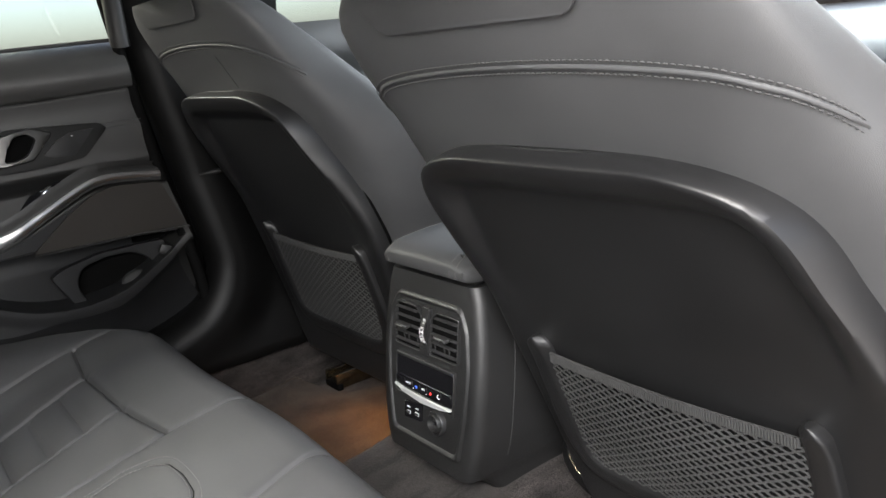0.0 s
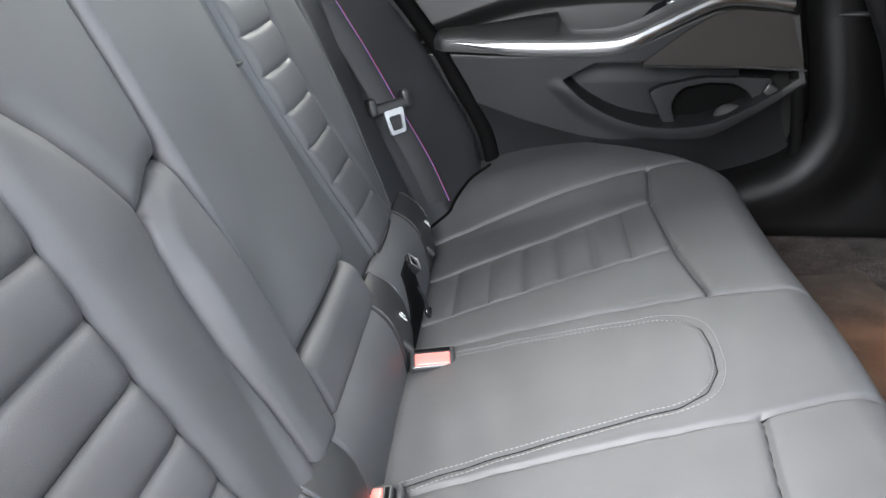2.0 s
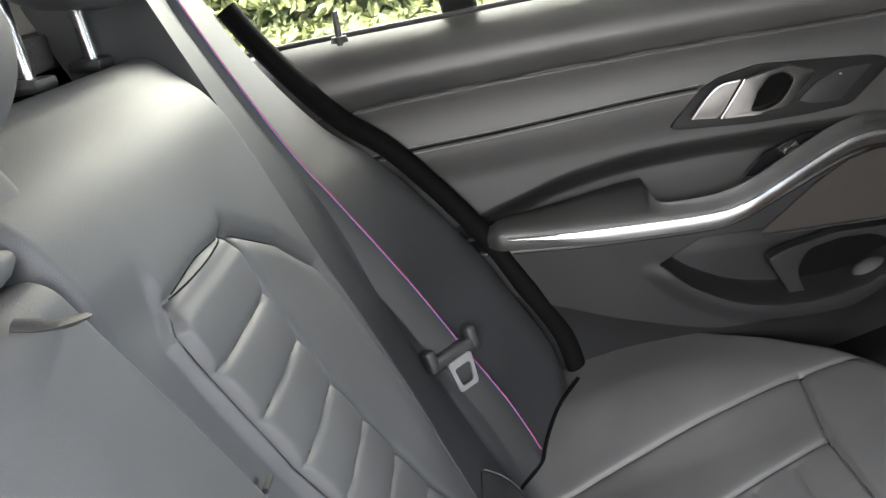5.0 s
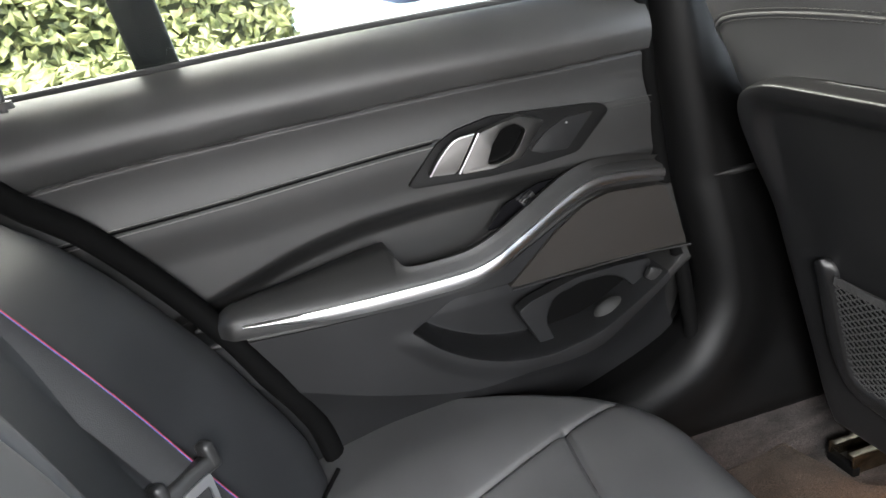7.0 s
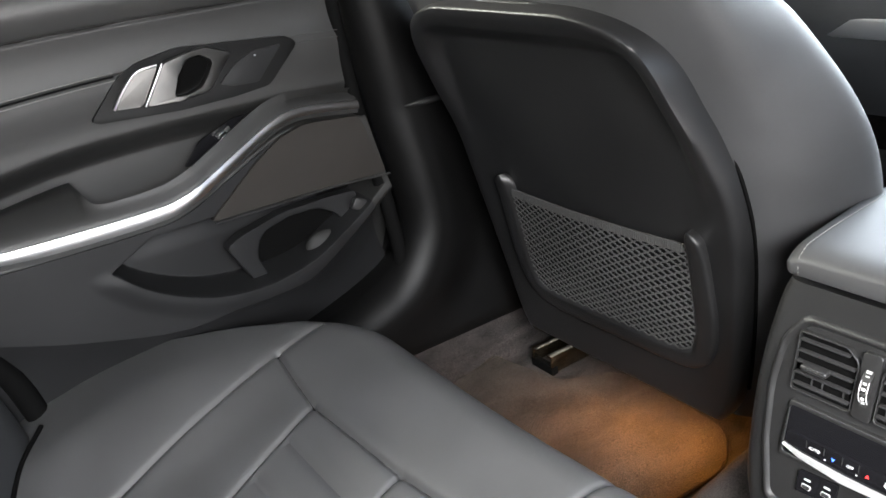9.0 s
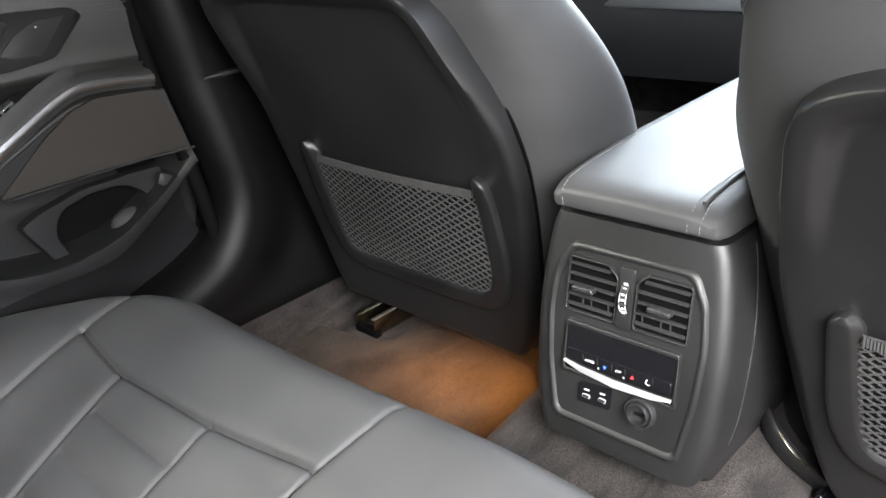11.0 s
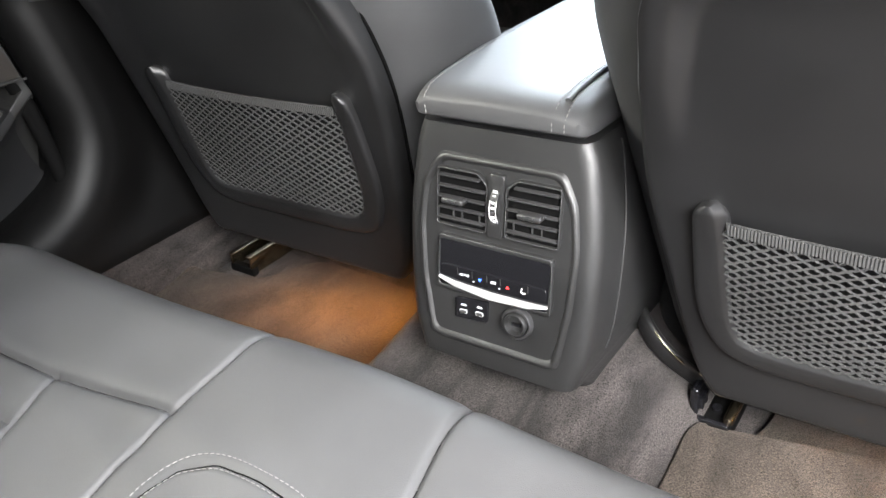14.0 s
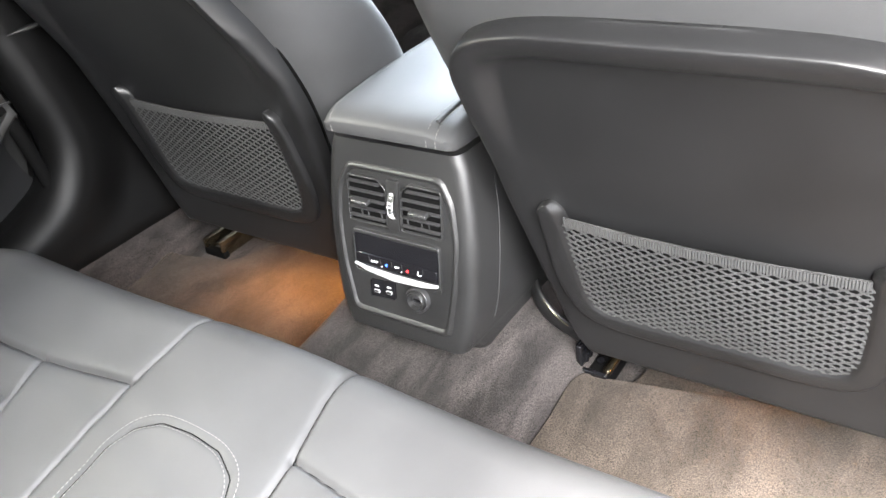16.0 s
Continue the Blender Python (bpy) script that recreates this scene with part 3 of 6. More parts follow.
def right_relief(x, z):
    """The near backrest: a smooth wing with sewn channels below and a raised bolster edge."""
    a = x - MID
    h = 0.004 * np.ones_like(x)
    h = h - groove(a, z, WING, 0.012, 0.006, 0.003, 0.006)
    h = h - groove(a, z, SHOULDER_ARC, 0.012, 0.006, 0.003, 0.006)
    h = h - groove(a, z, INNER, 0.012, 0.005, 0.003, 0.004)
    wave = np.abs(np.sin(np.pi * (z - 0.576) / 0.0477))
    inside = step(a, inner_edge(z), inner_edge(z) + 0.008) * (1 - step(a, 0.53, 0.54)) * step(z, 0.26, 0.29) * (1 - step(z, 0.575, 0.60))
    h = h + inside * (0.0035 * wave**0.5 - 0.0035 * (1 - wave) ** 4)
    h = h + 0.012 * (1 - step(a, 0.205, 0.240)) * (1 - step(z, 0.42, 0.535)) + 0.006 * np.exp(-(((a - 0.285) / 0.05) ** 2)) * (1 - step(z, 0.50, 0.60))
    h = h - 0.03 * step(z, 0.70, 0.80) ** 2
    return h


backrest("backrest", lambda z: spl(z, [0.2, 0.315, 0.43, 0.54, 0.60, 0.66, 0.73, 0.82], [0.150, 0.150, 0.157, 0.168, 0.173, 0.181, 0.193, 0.20]), const(0.56), 0.243, 0.800, right_relief, "backrest with sewn channels and a rounded shoulder seam", lines=[
    [(MID + a, z) for a, z in l] for l in (
        SHOULDER_ARC,
        WING,
        INNER,
    )] + [[(MID + a, 0.576 - 0.0477 * k) for a in (float(inner_edge(0.576 - 0.0477 * k)) + 0.004, 0.42, 0.53)] for k in range(6)])


def centre_relief(x, z):
    h = 0.006 * np.ones_like(x) + 0.004 * np.exp(-(((x - 0.03) / 0.08) ** 2))
    h = h + 0.0008 * np.sin(15 * x) * np.sin(11 * z)
    return h


CB = backrest("folding_armrest", lambda z: spl(z, *LEFT_EDGE) + 0.004, lambda z: spl(z, [0.2, 0.315, 0.43, 0.54, 0.60, 0.66, 0.73], [0.147, 0.147, 0.154, 0.165, 0.170, 0.178, 0.190]), 0.318, 0.722, centre_relief, "smooth leather folding armrest, folded up", nx=90, nz=120)
tube("pull_loop", smooth_line([(0.045, -0.050, 0.716), (0.040, -0.036, 0.712), (0.022, -0.034, 0.706), (0.012, -0.044, 0.700)], 8), 0.006, WEB, CB, "black cloth pull loop", sides=8, flat=0.35)


def low_relief(x, z):
    h = 0.006 + 0.008 * np.exp(-(((z - 0.27) / 0.05) ** 2)) + 0 * x
    return h


backrest("lower_roll", const(-0.086), const(0.147), 0.246, 0.316, low_relief, "padded roll under the armrest", nx=90, nz=50, thick=0.05)
backrest("upper_panel", const(-0.055), const(0.176), 0.728, 0.800, lambda x, z: -0.004 - 0.02 * step(z, 0.75, 0.80) ** 2, "plain leather panel above the armrest", nx=70, nz=40)

tube("top_roll", [(x, float(back_y(0.732)) + - 0.003, 0.731) for x in np.linspace(-0.004, 0.188, 20)], [0.004, 0.008] + [0.0095] * 16 + [0.008, 0.004], LEATHER, bench, "padded roll above the armrest", sides=16)

# tether cover with a pale loop, and the middle head restraint above it
tc = thing("tether_anchor", "black child-seat anchor with a pale loop in the upper backrest", "anchor")
box("cover", (0.095, -0.079, 0.772), (0.070, 0.010, 0.044), GLOSS, tc, bevel=0.004, turn=Euler((-0.37, 0, 0)).to_matrix().to_4x4())
tube("loop", smooth_line([(0.131, -0.072, 0.756), (0.124, -0.066, 0.747), (0.097, -0.064, 0.744), (0.070, -0.065, 0.746), (0.060, -0.069, 0.753), (0.061, -0.076, 0.770)], 10), 0.0080, ALU, tc, "pale metal loop", sides=12, flat=0.6)


def headrest(x, y, z, w, h, label, tilt=-0.3):
    t = thing("rear_headrest", label, "headrest", "rear headrests")
    rings = []
    for k in np.linspace(0, 1, 26):
        s = math.sin(math.pi * k) ** 0.35 if 0 < k < 1 else 0.05
        a = np.arange(36) * 2 * np.pi / 36
        c, si = np.cos(a), np.sin(a)
        zz = h * (k - 0.5)
        rings.append(np.stack([x + w / 2 * s * np.sign(c) * abs(c) ** 0.5, y + 0.055 * s * np.sign(si) * abs(si) ** 0.7 + tilt * zz, z + zz + 0 * a], -1))
    loft("pad", rings, LEATHER, t)
    for o in (-0.055, 0.055):
        tube("post", [(x + o, y - 0.025, z - h / 2 - 0.05), (x + o, y - 0.03, z - h / 2 + 0.03)], 0.006, CHROME, t)
        box("post_collar", (x + o, y - 0.027, z - h / 2 - 0.045), (0.035, 0.030, 0.010), PLASTIC, t, bevel=0.004)
    return t


headrest(0.125, -0.085, 0.846, 0.32, 0.14, "grey leather middle rear headrest over the folding armrest")
headrest(-0.30, -0.145, 0.905, 0.27, 0.15, "black leather outer rear headrest on the backrest")

def belt_x(z):
    """Where the belt's striped edge runs over the side bolster."""
    return spl(z, [0.1, 0.2, 0.30, 0.39, 0.50, 0.60, 0.70, 0.80, 0.88], [-0.545, -0.533, -0.520, -0.507, -0.493, -0.472, -0.448, -0.429, -0.424])


def bolster_y(x, z):
    """Front of the side bolster, which falls away steeply under the belt."""
    a = np.abs(x)
    k = np.clip((a - 0.34) / 0.31, 0, 1) ** 2.0
    fall = step(a, -belt_x(z) - 0.038, -belt_x(z) - 0.004)
    return back_y(z) - 0.004 + (outer_y(z) - back_y(z)) * k * fall


# side bolsters against the doors
for s, lab in ((-1, "black vinyl side bolster between belt and rear door"), (1, "black vinyl side bolster at the open doorway")):
    u, v = np.meshgrid(np.linspace(0, 1, 120), np.linspace(0, 1, 120), indexing="ij")
    z = 0.17 + (0.86 - 0.17) * v
    xin, xout = (0.366 if s < 0 else 0.565) + 0.0 * z, 0.666 - 0.02 * step(z, 0.6, 0.85)
    x = xin + (xout - xin) * u
    k = np.clip((x - 0.34) / (0.65 - 0.34), 0, 1) ** 2.0
    y = bolster_y(x, z) if s < 0 else back_y(z) - 0.004 + (outer_y(z) - back_y(z)) * k
    e = np.minimum(1 - u, 1) * 0.25
    y = y - np.where(e < 0.05, 0.05 - np.sqrt(np.maximum(0.05**2 - (0.05 - np.minimum(e, 0.05)) ** 2, 0)), 0)
    y = y + 0.0012 * np.sin(17 * z + 9 * x)
    sheet("side_bolster", np.stack([s * x, y, z], -1), (0, -0.10, -0.02), LEATHER_SIDE, bench, lab)

# leather roll between cushion and backrest, with the anchor flaps let into it
strip = thing("anchor_strip", "black leather roll with plastic child-seat anchor flaps and white symbols", "trim roll")


def roll_point(x, v, lift=0.0):
    """A place on the roll: v runs from the backrest over the bulge down to the cushion."""
    y = 0.106 + 0.060 * v + 0.012 * np.sin(np.pi * v)
    z = 0.268 - 0.105 * v + 0.019 * np.sin(np.pi * np.clip(v * 1.05, 0, 1)) ** 0.8
    return np.stack([x + 0 * v, y + lift * 0.75, z + lift * 0.66 + 0 * x], -1)


def roll_sheet(name, x0, x1, v0, v1, lift, mat, label="", nx=24, parent=None):
    u, v = np.meshgrid(np.linspace(0, 1, nx), np.linspace(v0, v1, 26), indexing="ij")
    end = np.minimum(u, 1 - u) * (x1 - x0)
    soft = 0.002 * (1 - np.sqrt(np.maximum(1 - np.clip(1 - end / 0.003, 0, 1) ** 2, 0)))
    P = roll_point(x0 + (x1 - x0) * u, v, lift)
    P[..., 1] -= soft
    P[..., 2] -= soft
    return sheet(name, P, (0, -0.010, -0.008), mat, parent or strip, label)


FLAPS = ((-0.425, -0.345), (-0.142, -0.068), (0.178, 0.250))
spans = [(-0.345, -0.142), (-0.068, 0.178), (0.250, 0.54)]
for x0, x1 in spans:
    roll_sheet("roll", x0 + 0.001, x1 - 0.001, 0.0, 1.0, 0.0, LEATHER, "leather-covered roll", 60)
for x0, x1 in FLAPS:
    fl = roll_sheet("flap", x0, x1, 0.02, 0.96, 0.0012, PLASTIC, "black plastic anchor flap")
    for xe in (x0 + 0.001, x1 - 0.001):
        tube("flap_edge", [tuple(roll_point(np.array(xe), np.array(v), 0.0016)) for v in np.linspace(0.04, 0.55, 12)], 0.0011, SLAT, fl, sides=6)
    if x0 > 0:
        continue
    xs_ = x0 + 0.018 if x0 < -0.3 else x0 + 0.030
    p = roll_point(np.array(xs_), np.array(0.60), 0.0022)
    slant = Euler((-0.85, 0, 0.25)).to_matrix().to_4x4()
    box("symbol", tuple(p), (0.012, 0.014, 0.0012), WHITE, fl, "white printed symbol", bevel=0.0003, turn=slant)
    box("symbol_field", tuple(p + np.array([0, 0.0004, 0.0006])), (0.009, 0.011, 0.0012), DARK, fl, bevel=0.0003, turn=slant)
    box("pictogram", tuple(p + np.array([0, 0.0008, 0.0012])), (0.004, 0.007, 0.0012), WHITE, fl, "white seat pictogram", bevel=0.0003, turn=slant)
    q = roll_point(np.array(x1 - 0.018), np.array(0.80), 0.003)
    box("release_tab", tuple(q), (0.013, 0.020, 0.008), SLAT, fl, "grey release tab", bevel=0.004, turn=slant)

# belt buckles


def buckle(x, y, z, turn, label, pocket=True):
    t = thing("belt_buckle", label, "belt buckle", "rear belt buckles", (x, y, z))
    t.rotation_euler = turn
    bm = bmesh.new()
    box_bm(bm, (0, 0, -0.010), (0.056, 0.030, 0.030), 0.005, segments=3)
    part("casing", bm, SLAT, t, "dark grey casing")
    bm = bmesh.new()
    box_bm(bm, (0.0, -0.003, 0.0035), (0.044, 0.017, 0.007), 0.0025, segments=3)
    part("button", bm, RED, t, "red press button")
    box("slot", (0, 0.0098, 0.0044), (0.044, 0.0045, 0.003), SHADE_BLACK, t, bevel=0.0005)
    if pocket:
        plate("pocket", rounded([(-0.037, -0.024), (0.037, -0.024), (0.037, 0.024), (-0.037, 0.024)], 0.012), lambda a, b, c: Vector((a, b, c - 0.001)), 0.012, LEATHER_SIDE, t, "padded dark pocket", 0.004, rounded([(-0.029, -0.0165), (0.029, -0.0165), (0.029, 0.0165), (-0.029, 0.0165)], 0.004))
    return t


buckle(-0.077, 0.196, 0.184, (0.50, -0.10, 1.65), "red and black belt buckle lying beside the middle panel", False)
buckle(0.187, 0.169, 0.186, (0.20, 0.0, 0.06), "red and black belt buckle standing in a padded pocket")
buckle(0.222, 0.214, 0.197, (0.0, -0.22, 1.02), "red and black belt buckle lying in a padded pocket")
# spare buckle and black strap in the seat gap
lb = thing("lap_buckle", "black belt buckle on a painted dark recess behind the cushion", "belt buckle", "rear belt buckles")
# black sheet on the roll stands in for a recess in shade
u, v = np.meshgrid(np.linspace(0, 1, 24), np.linspace(0.42, 1.0, 20), indexing="ij")
sheet("recess", roll_point(-0.236 + 0.115 * u * v, v, 0.0022), (0, -0.004, -0.003), SHADE_BLACK, lb, "black sheet painting a recess's shade")
turn_ = Euler((-0.75, 0.15, 0.30)).to_matrix().to_4x4()
at_ = Vector((-0.231, 0.152, 0.237))
box("casing", at_, (0.026, 0.020, 0.012), GLOSS, lb, "gloss black casing", bevel=0.003, turn=turn_)
for o, size in (((-0.0115, 0, 0.0065), (0.0016, 0.018, 0.0016)), ((0.0115, 0, 0.0065), (0.0016, 0.018, 0.0016)), ((0, -0.009, 0.0065), (0.022, 0.0016, 0.0016)), ((0, 0.009, 0.0065), (0.022, 0.0016, 0.0016))):
    box("bright_edge", at_ + (turn_.to_3x3() @ Vector(o)), size, ALU, lb, "bright slot edge", bevel=0.0004, turn=turn_)
tube("strap_loop", smooth_line([(-0.190, 0.166, 0.222), (-0.172, 0.176, 0.214), (-0.158, 0.181, 0.203), (-0.166, 0.183, 0.193), (-0.188, 0.181, 0.192)], 8), 0.003, GLOSS, lb, "black strap loop")


# black rod in the join of side bolster and cushion, painting its shade
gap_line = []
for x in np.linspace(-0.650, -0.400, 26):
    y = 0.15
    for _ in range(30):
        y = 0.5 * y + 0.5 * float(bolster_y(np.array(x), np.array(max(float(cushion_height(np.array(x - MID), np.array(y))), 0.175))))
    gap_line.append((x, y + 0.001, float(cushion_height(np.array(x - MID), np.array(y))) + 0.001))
tube("bolster_gap_shade", smooth_line(gap_line, 3), 0.0034, SHADE_BLACK, bench, "black rod painting the shade behind the cushion", sides=6)

# shoulder belt lying over the side bolster
belt = thing("seat_belt", "black webbing seat belt with a magenta and blue edge stripe", "seat belt")
n = 90
zz = np.linspace(0.215, 0.86, n)
edge_x = belt_x(zz)
edge_y_ = bolster_y(edge_x, zz)


def belt_grid(a, b, lift, k=12):
    """A strip of the belt between two shares of its width, counted from the striped edge."""
    u = np.linspace(a, b, k)[:, None]
    x = edge_x[None, :] + 0.033 * u + lift * 0.6
    y = edge_y_[None, :] + 0.006 - 0.034 * u + 0.004 * np.sin(np.pi * u) + lift * 0.7
    return np.stack([x, y, zz[None, :] + 0 * x + 0.006 * u], -1)


sheet("webbing", belt_grid(0, 1, 0.003), (0.0009, -0.0012, 0), WEB, belt)
sheet("stripe", belt_grid(0.03, 0.062, 0.0042, 3), (-0.0008, -0.0009, 0), PINK, belt, "magenta edge stripe")
sheet("stripe", belt_grid(0.066, 0.09, 0.0042, 3), (-0.0008, -0.0009, 0), BLUE, belt, "blue edge stripe")
# tongue, square to the belt where it hangs beside the backrest
W_ = Vector((-0.62, 0.76, 0.12)).normalized()
T_ = Vector((0.0, -0.30, 0.95))
T_ = (T_ - W_ * T_.dot(W_)).normalized()
N_ = W_.cross(T_).normalized()
tilt = Matrix((W_, N_, T_)).transposed().to_4x4()
at = Vector((float(belt_x(0.391)) + 0.0215, float(bolster_y(belt_x(np.array(0.391)), np.array(0.391))) - 0.004, 0.391))
bm = bmesh.new()
box_bm(bm, at, (0.066, 0.018, 0.018), 0.006, tilt, 3)
for o in (-0.031, 0.031):
    box_bm(bm, at + W_ * o + T_ * 0.006, (0.014, 0.020, 0.030), 0.006, tilt, 3)
part("tongue_grip", bm, PLASTIC, belt, "dark grey tongue grip")
ring_o = rounded([(-0.018, 0), (0.018, 0), (0.014, -0.040), (-0.014, -0.040)], 0.005)
ring_i = rounded([(-0.0115, -0.010), (0.0115, -0.010), (0.0085, -0.034), (-0.0085, -0.034)], 0.004)
out_ = N_ if N_.x + N_.y > 0 else -N_
tm = Matrix.Translation(at - T_ * 0.004 + out_ * 0.008) @ tilt
plate("tongue", ring_o, lambda a, b, c: tm @ Vector((a, 0.004 + c, b)), 0.003, ALU, belt, "chromed belt tongue", hole=ring_i)

# ---- front seats ----


def shell_y(z):
    """Back face of a front seat, from its foot to the shoulder."""
    return spl(z, [0.02, 0.10, 0.22, 0.40, 0.50, 0.66, 0.75, 0.85], [0.965, 0.962, 0.945, 0.902, 0.865, 0.785, 0.735, 0.69])


def front_seat():
    t = thing("car_seat", "black leather front seat with hard back shell and net pocket", "car seat", "front seats")
    # upholstered backrest
    rings = []
    hz = np.r_[np.linspace(0.130, 0.145, 3), np.linspace(0.16, 0.74, 40), 0.765, 0.785, 0.80, 0.81, 0.815]
    for z in hz:
        w = float(spl(z, [0.05, 0.15, 0.22, 0.40, 0.58, 0.68, 0.75, 0.79, 0.815, 0.83], [0.19, 0.222, 0.236, 0.250, 0.248, 0.242, 0.230, 0.212, 0.17, 0.12]))
        wing = float(spl(z, [0.05, 0.25, 0.45, 0.55, 0.64, 0.70, 0.8], [1.10, 1.24, 1.36, 1.35, 1.18, 1.00, 0.9]))
        depth = float(spl(z, [0.05, 0.4, 0.6, 0.7, 0.8, 0.82], [0.17, 0.17, 0.15, 0.13, 0.07, 0.05]))
        yb = float(shell_y(z)) + 0.010
        a = np.linspace(0, 2 * np.pi, 72, endpoint=False)
        c, s = np.cos(a), np.sin(a)
        fx, fy = np.sign(c) * abs(c) ** 0.45, np.sign(s) * abs(s) ** 0.45
        k = (fy + 1) / 2
        hollow = 0.05 * np.exp(-((fx / 0.45) ** 2)) * step(k, 0.6, 1.0)
        rings.append(np.stack([w * fx * (1 + (wing - 1) * k), yb + depth * k - hollow, z + 0 * a], -1))
    loft("backrest", rings, LEATHER, t)
    # hard shell: a proud lip over the top, flowing into flat sides, round a sunk field
    n, m = 150, 180
    v = np.linspace(0, 1, m)
    z1 = 0.125 + 0.543 * (1 - (1 - v) ** 1.6)
    side_w = spl(z1, [0.10, 0.20, 0.30, 0.42, 0.52, 0.58, 0.66], [0.200, 0.212, 0.226, 0.237, 0.228, 0.216, 0.208])
    up_t, down_t = np.clip((z1 - 0.55) / 0.1185, 0, 1), np.clip((0.22 - z1) / 0.0955, 0, 1)
    hw = side_w * np.maximum(1 - up_t**3.6, 0) ** (1 / 3.6) * np.maximum(1 - 0.28 * down_t**3, 0) ** (1 / 3)
    u = np.linspace(-1, 1, n)
    U, Vv = np.meshgrid(u, v, indexing="ij")
    zz_ = z1[None, :] + 0 * U
    xx = U * hw[None, :]
    side = (1 - np.abs(U)) * hw[None, :]
    drop_ = 0.668 - zz_ + 0.25 * np.maximum(np.abs(xx) - 0.10, 0) ** 1.5 * -1
    inside = np.minimum(np.minimum(side, drop_), (zz_ - 0.125) * 1.4)
    top_in = np.maximum(-np.log(np.exp(-90 * drop_) + np.exp(-90 * side * 1.15)) / 90, 0)
    fade = step(zz_, 0.44, 0.60)
    sunk = 0.017 * step(top_in, 0.030, 0.050) * fade + 0.004 * step(side, 0.020, 0.075) * (1 - fade) * step(zz_, 0.15, 0.24)
    lip = -0.009 * step(top_in, 0.0, 0.010) * (1 - step(top_in, 0.012, 0.044)) * fade
    q_ = np.clip(1 - side / (0.016 + 0.020 * fade), 0, 1)
    edge = (0.005 + 0.011 * fade) * (1 - step(inside, 0.0, 0.008)) + (0.005 + 0.006 * fade) * (1 - np.sqrt(np.maximum(1 - q_ * q_, 0)))
    yy = shell_y(zz_) - 0.003 - 0.007 * fade + sunk + lip + edge
    sheet("back_shell", np.stack([xx, yy, zz_], -1), (0, 0.030, 0.002), SHELL, t, "matt black moulded back shell")
    for s in (-1, 1):
        rows = [k for k in range(0, m, 6) if 0.16 < z1[k] < 0.655]
        tube("shell_seam", [(s * (hw[k] + 0.0015), float(yy[-1, k]) + 0.017, z1[k]) for k in rows], 0.0022, SHADE_BLACK, t, sides=6)
    # sewn seam over the shoulder
    def shoulder(x, z, lift):
        wide = float(spl(z, [0.58, 0.68, 0.75, 0.79], [0.248, 0.242, 0.230, 0.212]))
        fx = min(abs(x) / wide, 0.995)
        back_off = 0.125 * (1 - (1 - fx ** (2 / 0.45)) ** (0.45 / 2)) / 2
        return (x, float(shell_y(z)) + 0.010 + back_off - lift, z)

    arc_ = [(-0.241, 0.684), (-0.234, 0.698), (-0.222, 0.710), (-0.205, 0.719), (-0.17, 0.730), (-0.10, 0.738), (0, 0.741), (0.10, 0.738), (0.17, 0.730), (0.205, 0.719), (0.222, 0.710), (0.234, 0.698), (0.241, 0.684)]
    dense = smooth_line(arc_, 10)
    for o in (-0.005, 0.005):
        stitches("seam_stitching", np.array([shoulder(x, z + o, 0.0015) for x, z in dense]), DARKTHREAD, t, thick=0.0008)
    tube("shoulder_seam", [shoulder(x, z, 0.0004) for x, z in dense], 0.0020, LEATHER, t, sides=6)
    # upper panel with the sunk slot under the headrest
    plate("upper_slot", rounded([(-0.115, 0.776), (0.100, 0.776), (0.130, 0.806), (-0.135, 0.806)], 0.010), lambda a, b, c: Vector((a, float(shell_y(b)) + 0.005 - c, b)), 0.002, LEATHER, t, "stitched leather panel under the headrest", bevel=0.001)
    # net pocket in a moulded frame
    top, low = 0.383, 0.2235
    half = lambda z: np.interp(z, [0.222, 0.235, 0.252, 0.30, 0.38], [0.126, 0.143, 0.151, 0.157, 0.157])
    bulge = lambda x, z: shell_y(z) - 0.0065 - 0.008 * np.cos(np.clip(x / 0.313, -1, 1) * np.pi) * step(np.asarray(z), 0.205, 0.28)
    # black sheet over the shell paints the shade behind the net
    pu, pz = np.meshgrid(np.linspace(-1, 1, 12), np.linspace(low - 0.004, top, 16), indexing="ij")
    pocket = [None] * 5
    pocket[0] = sheet("pocket_shade_sheet", np.stack([pu * half(pz), shell_y(pz) - 0.0055, pz], -1), (0, 0.002, 0), SHELL_SHADED, t, "black sheet painting the pocket's shade on the shell")
    verts, faces = [], []

    def cord(line, w):
        """Two flat strands twisted round one another along a line."""
        turns = np.arange(len(line)) * np.pi / 2.2
        ends = np.array([(x, float(bulge(x, z)), z) for x, z in line])
        for side in (-1, 1):
            base_ = len(verts)
            for (x, y, z), p in zip(ends, turns):
                z, y = z + side * 0.00075 * math.sin(p), y - side * 0.0006 * math.cos(p)
                verts.extend([(x, y - 0.0006, z + w), (x, y - 0.0006, z - w), (x, y + 0.0006, z)])
            for k in range(len(line) - 1):
                p = base_ + 3 * k
                faces.extend([(p + e, p + (e + 1) % 3, p + 3 + (e + 1) % 3, p + 3 + e) for e in range(3)])

    pitch, rise = 0.0172, 0.60
    for direction in (-1, 1):
        for k in range(-40, 41):
            line = []
            for z in np.linspace(low, top, 110):
                x = k * pitch + direction * (z - low) / rise
                if abs(x) <= float(half(z)):
                    line.append((x, z))
            if len(line) > 1:
                cord(line, 0.00092)
    pocket[1] = tagged(mesh("net", verts, faces, NET, t, "grey-black diamond net", smooth=False, fix=False), kind="stuff")
    hem = np.linspace(-1, 1, 60)
    ribs, rf = [], []
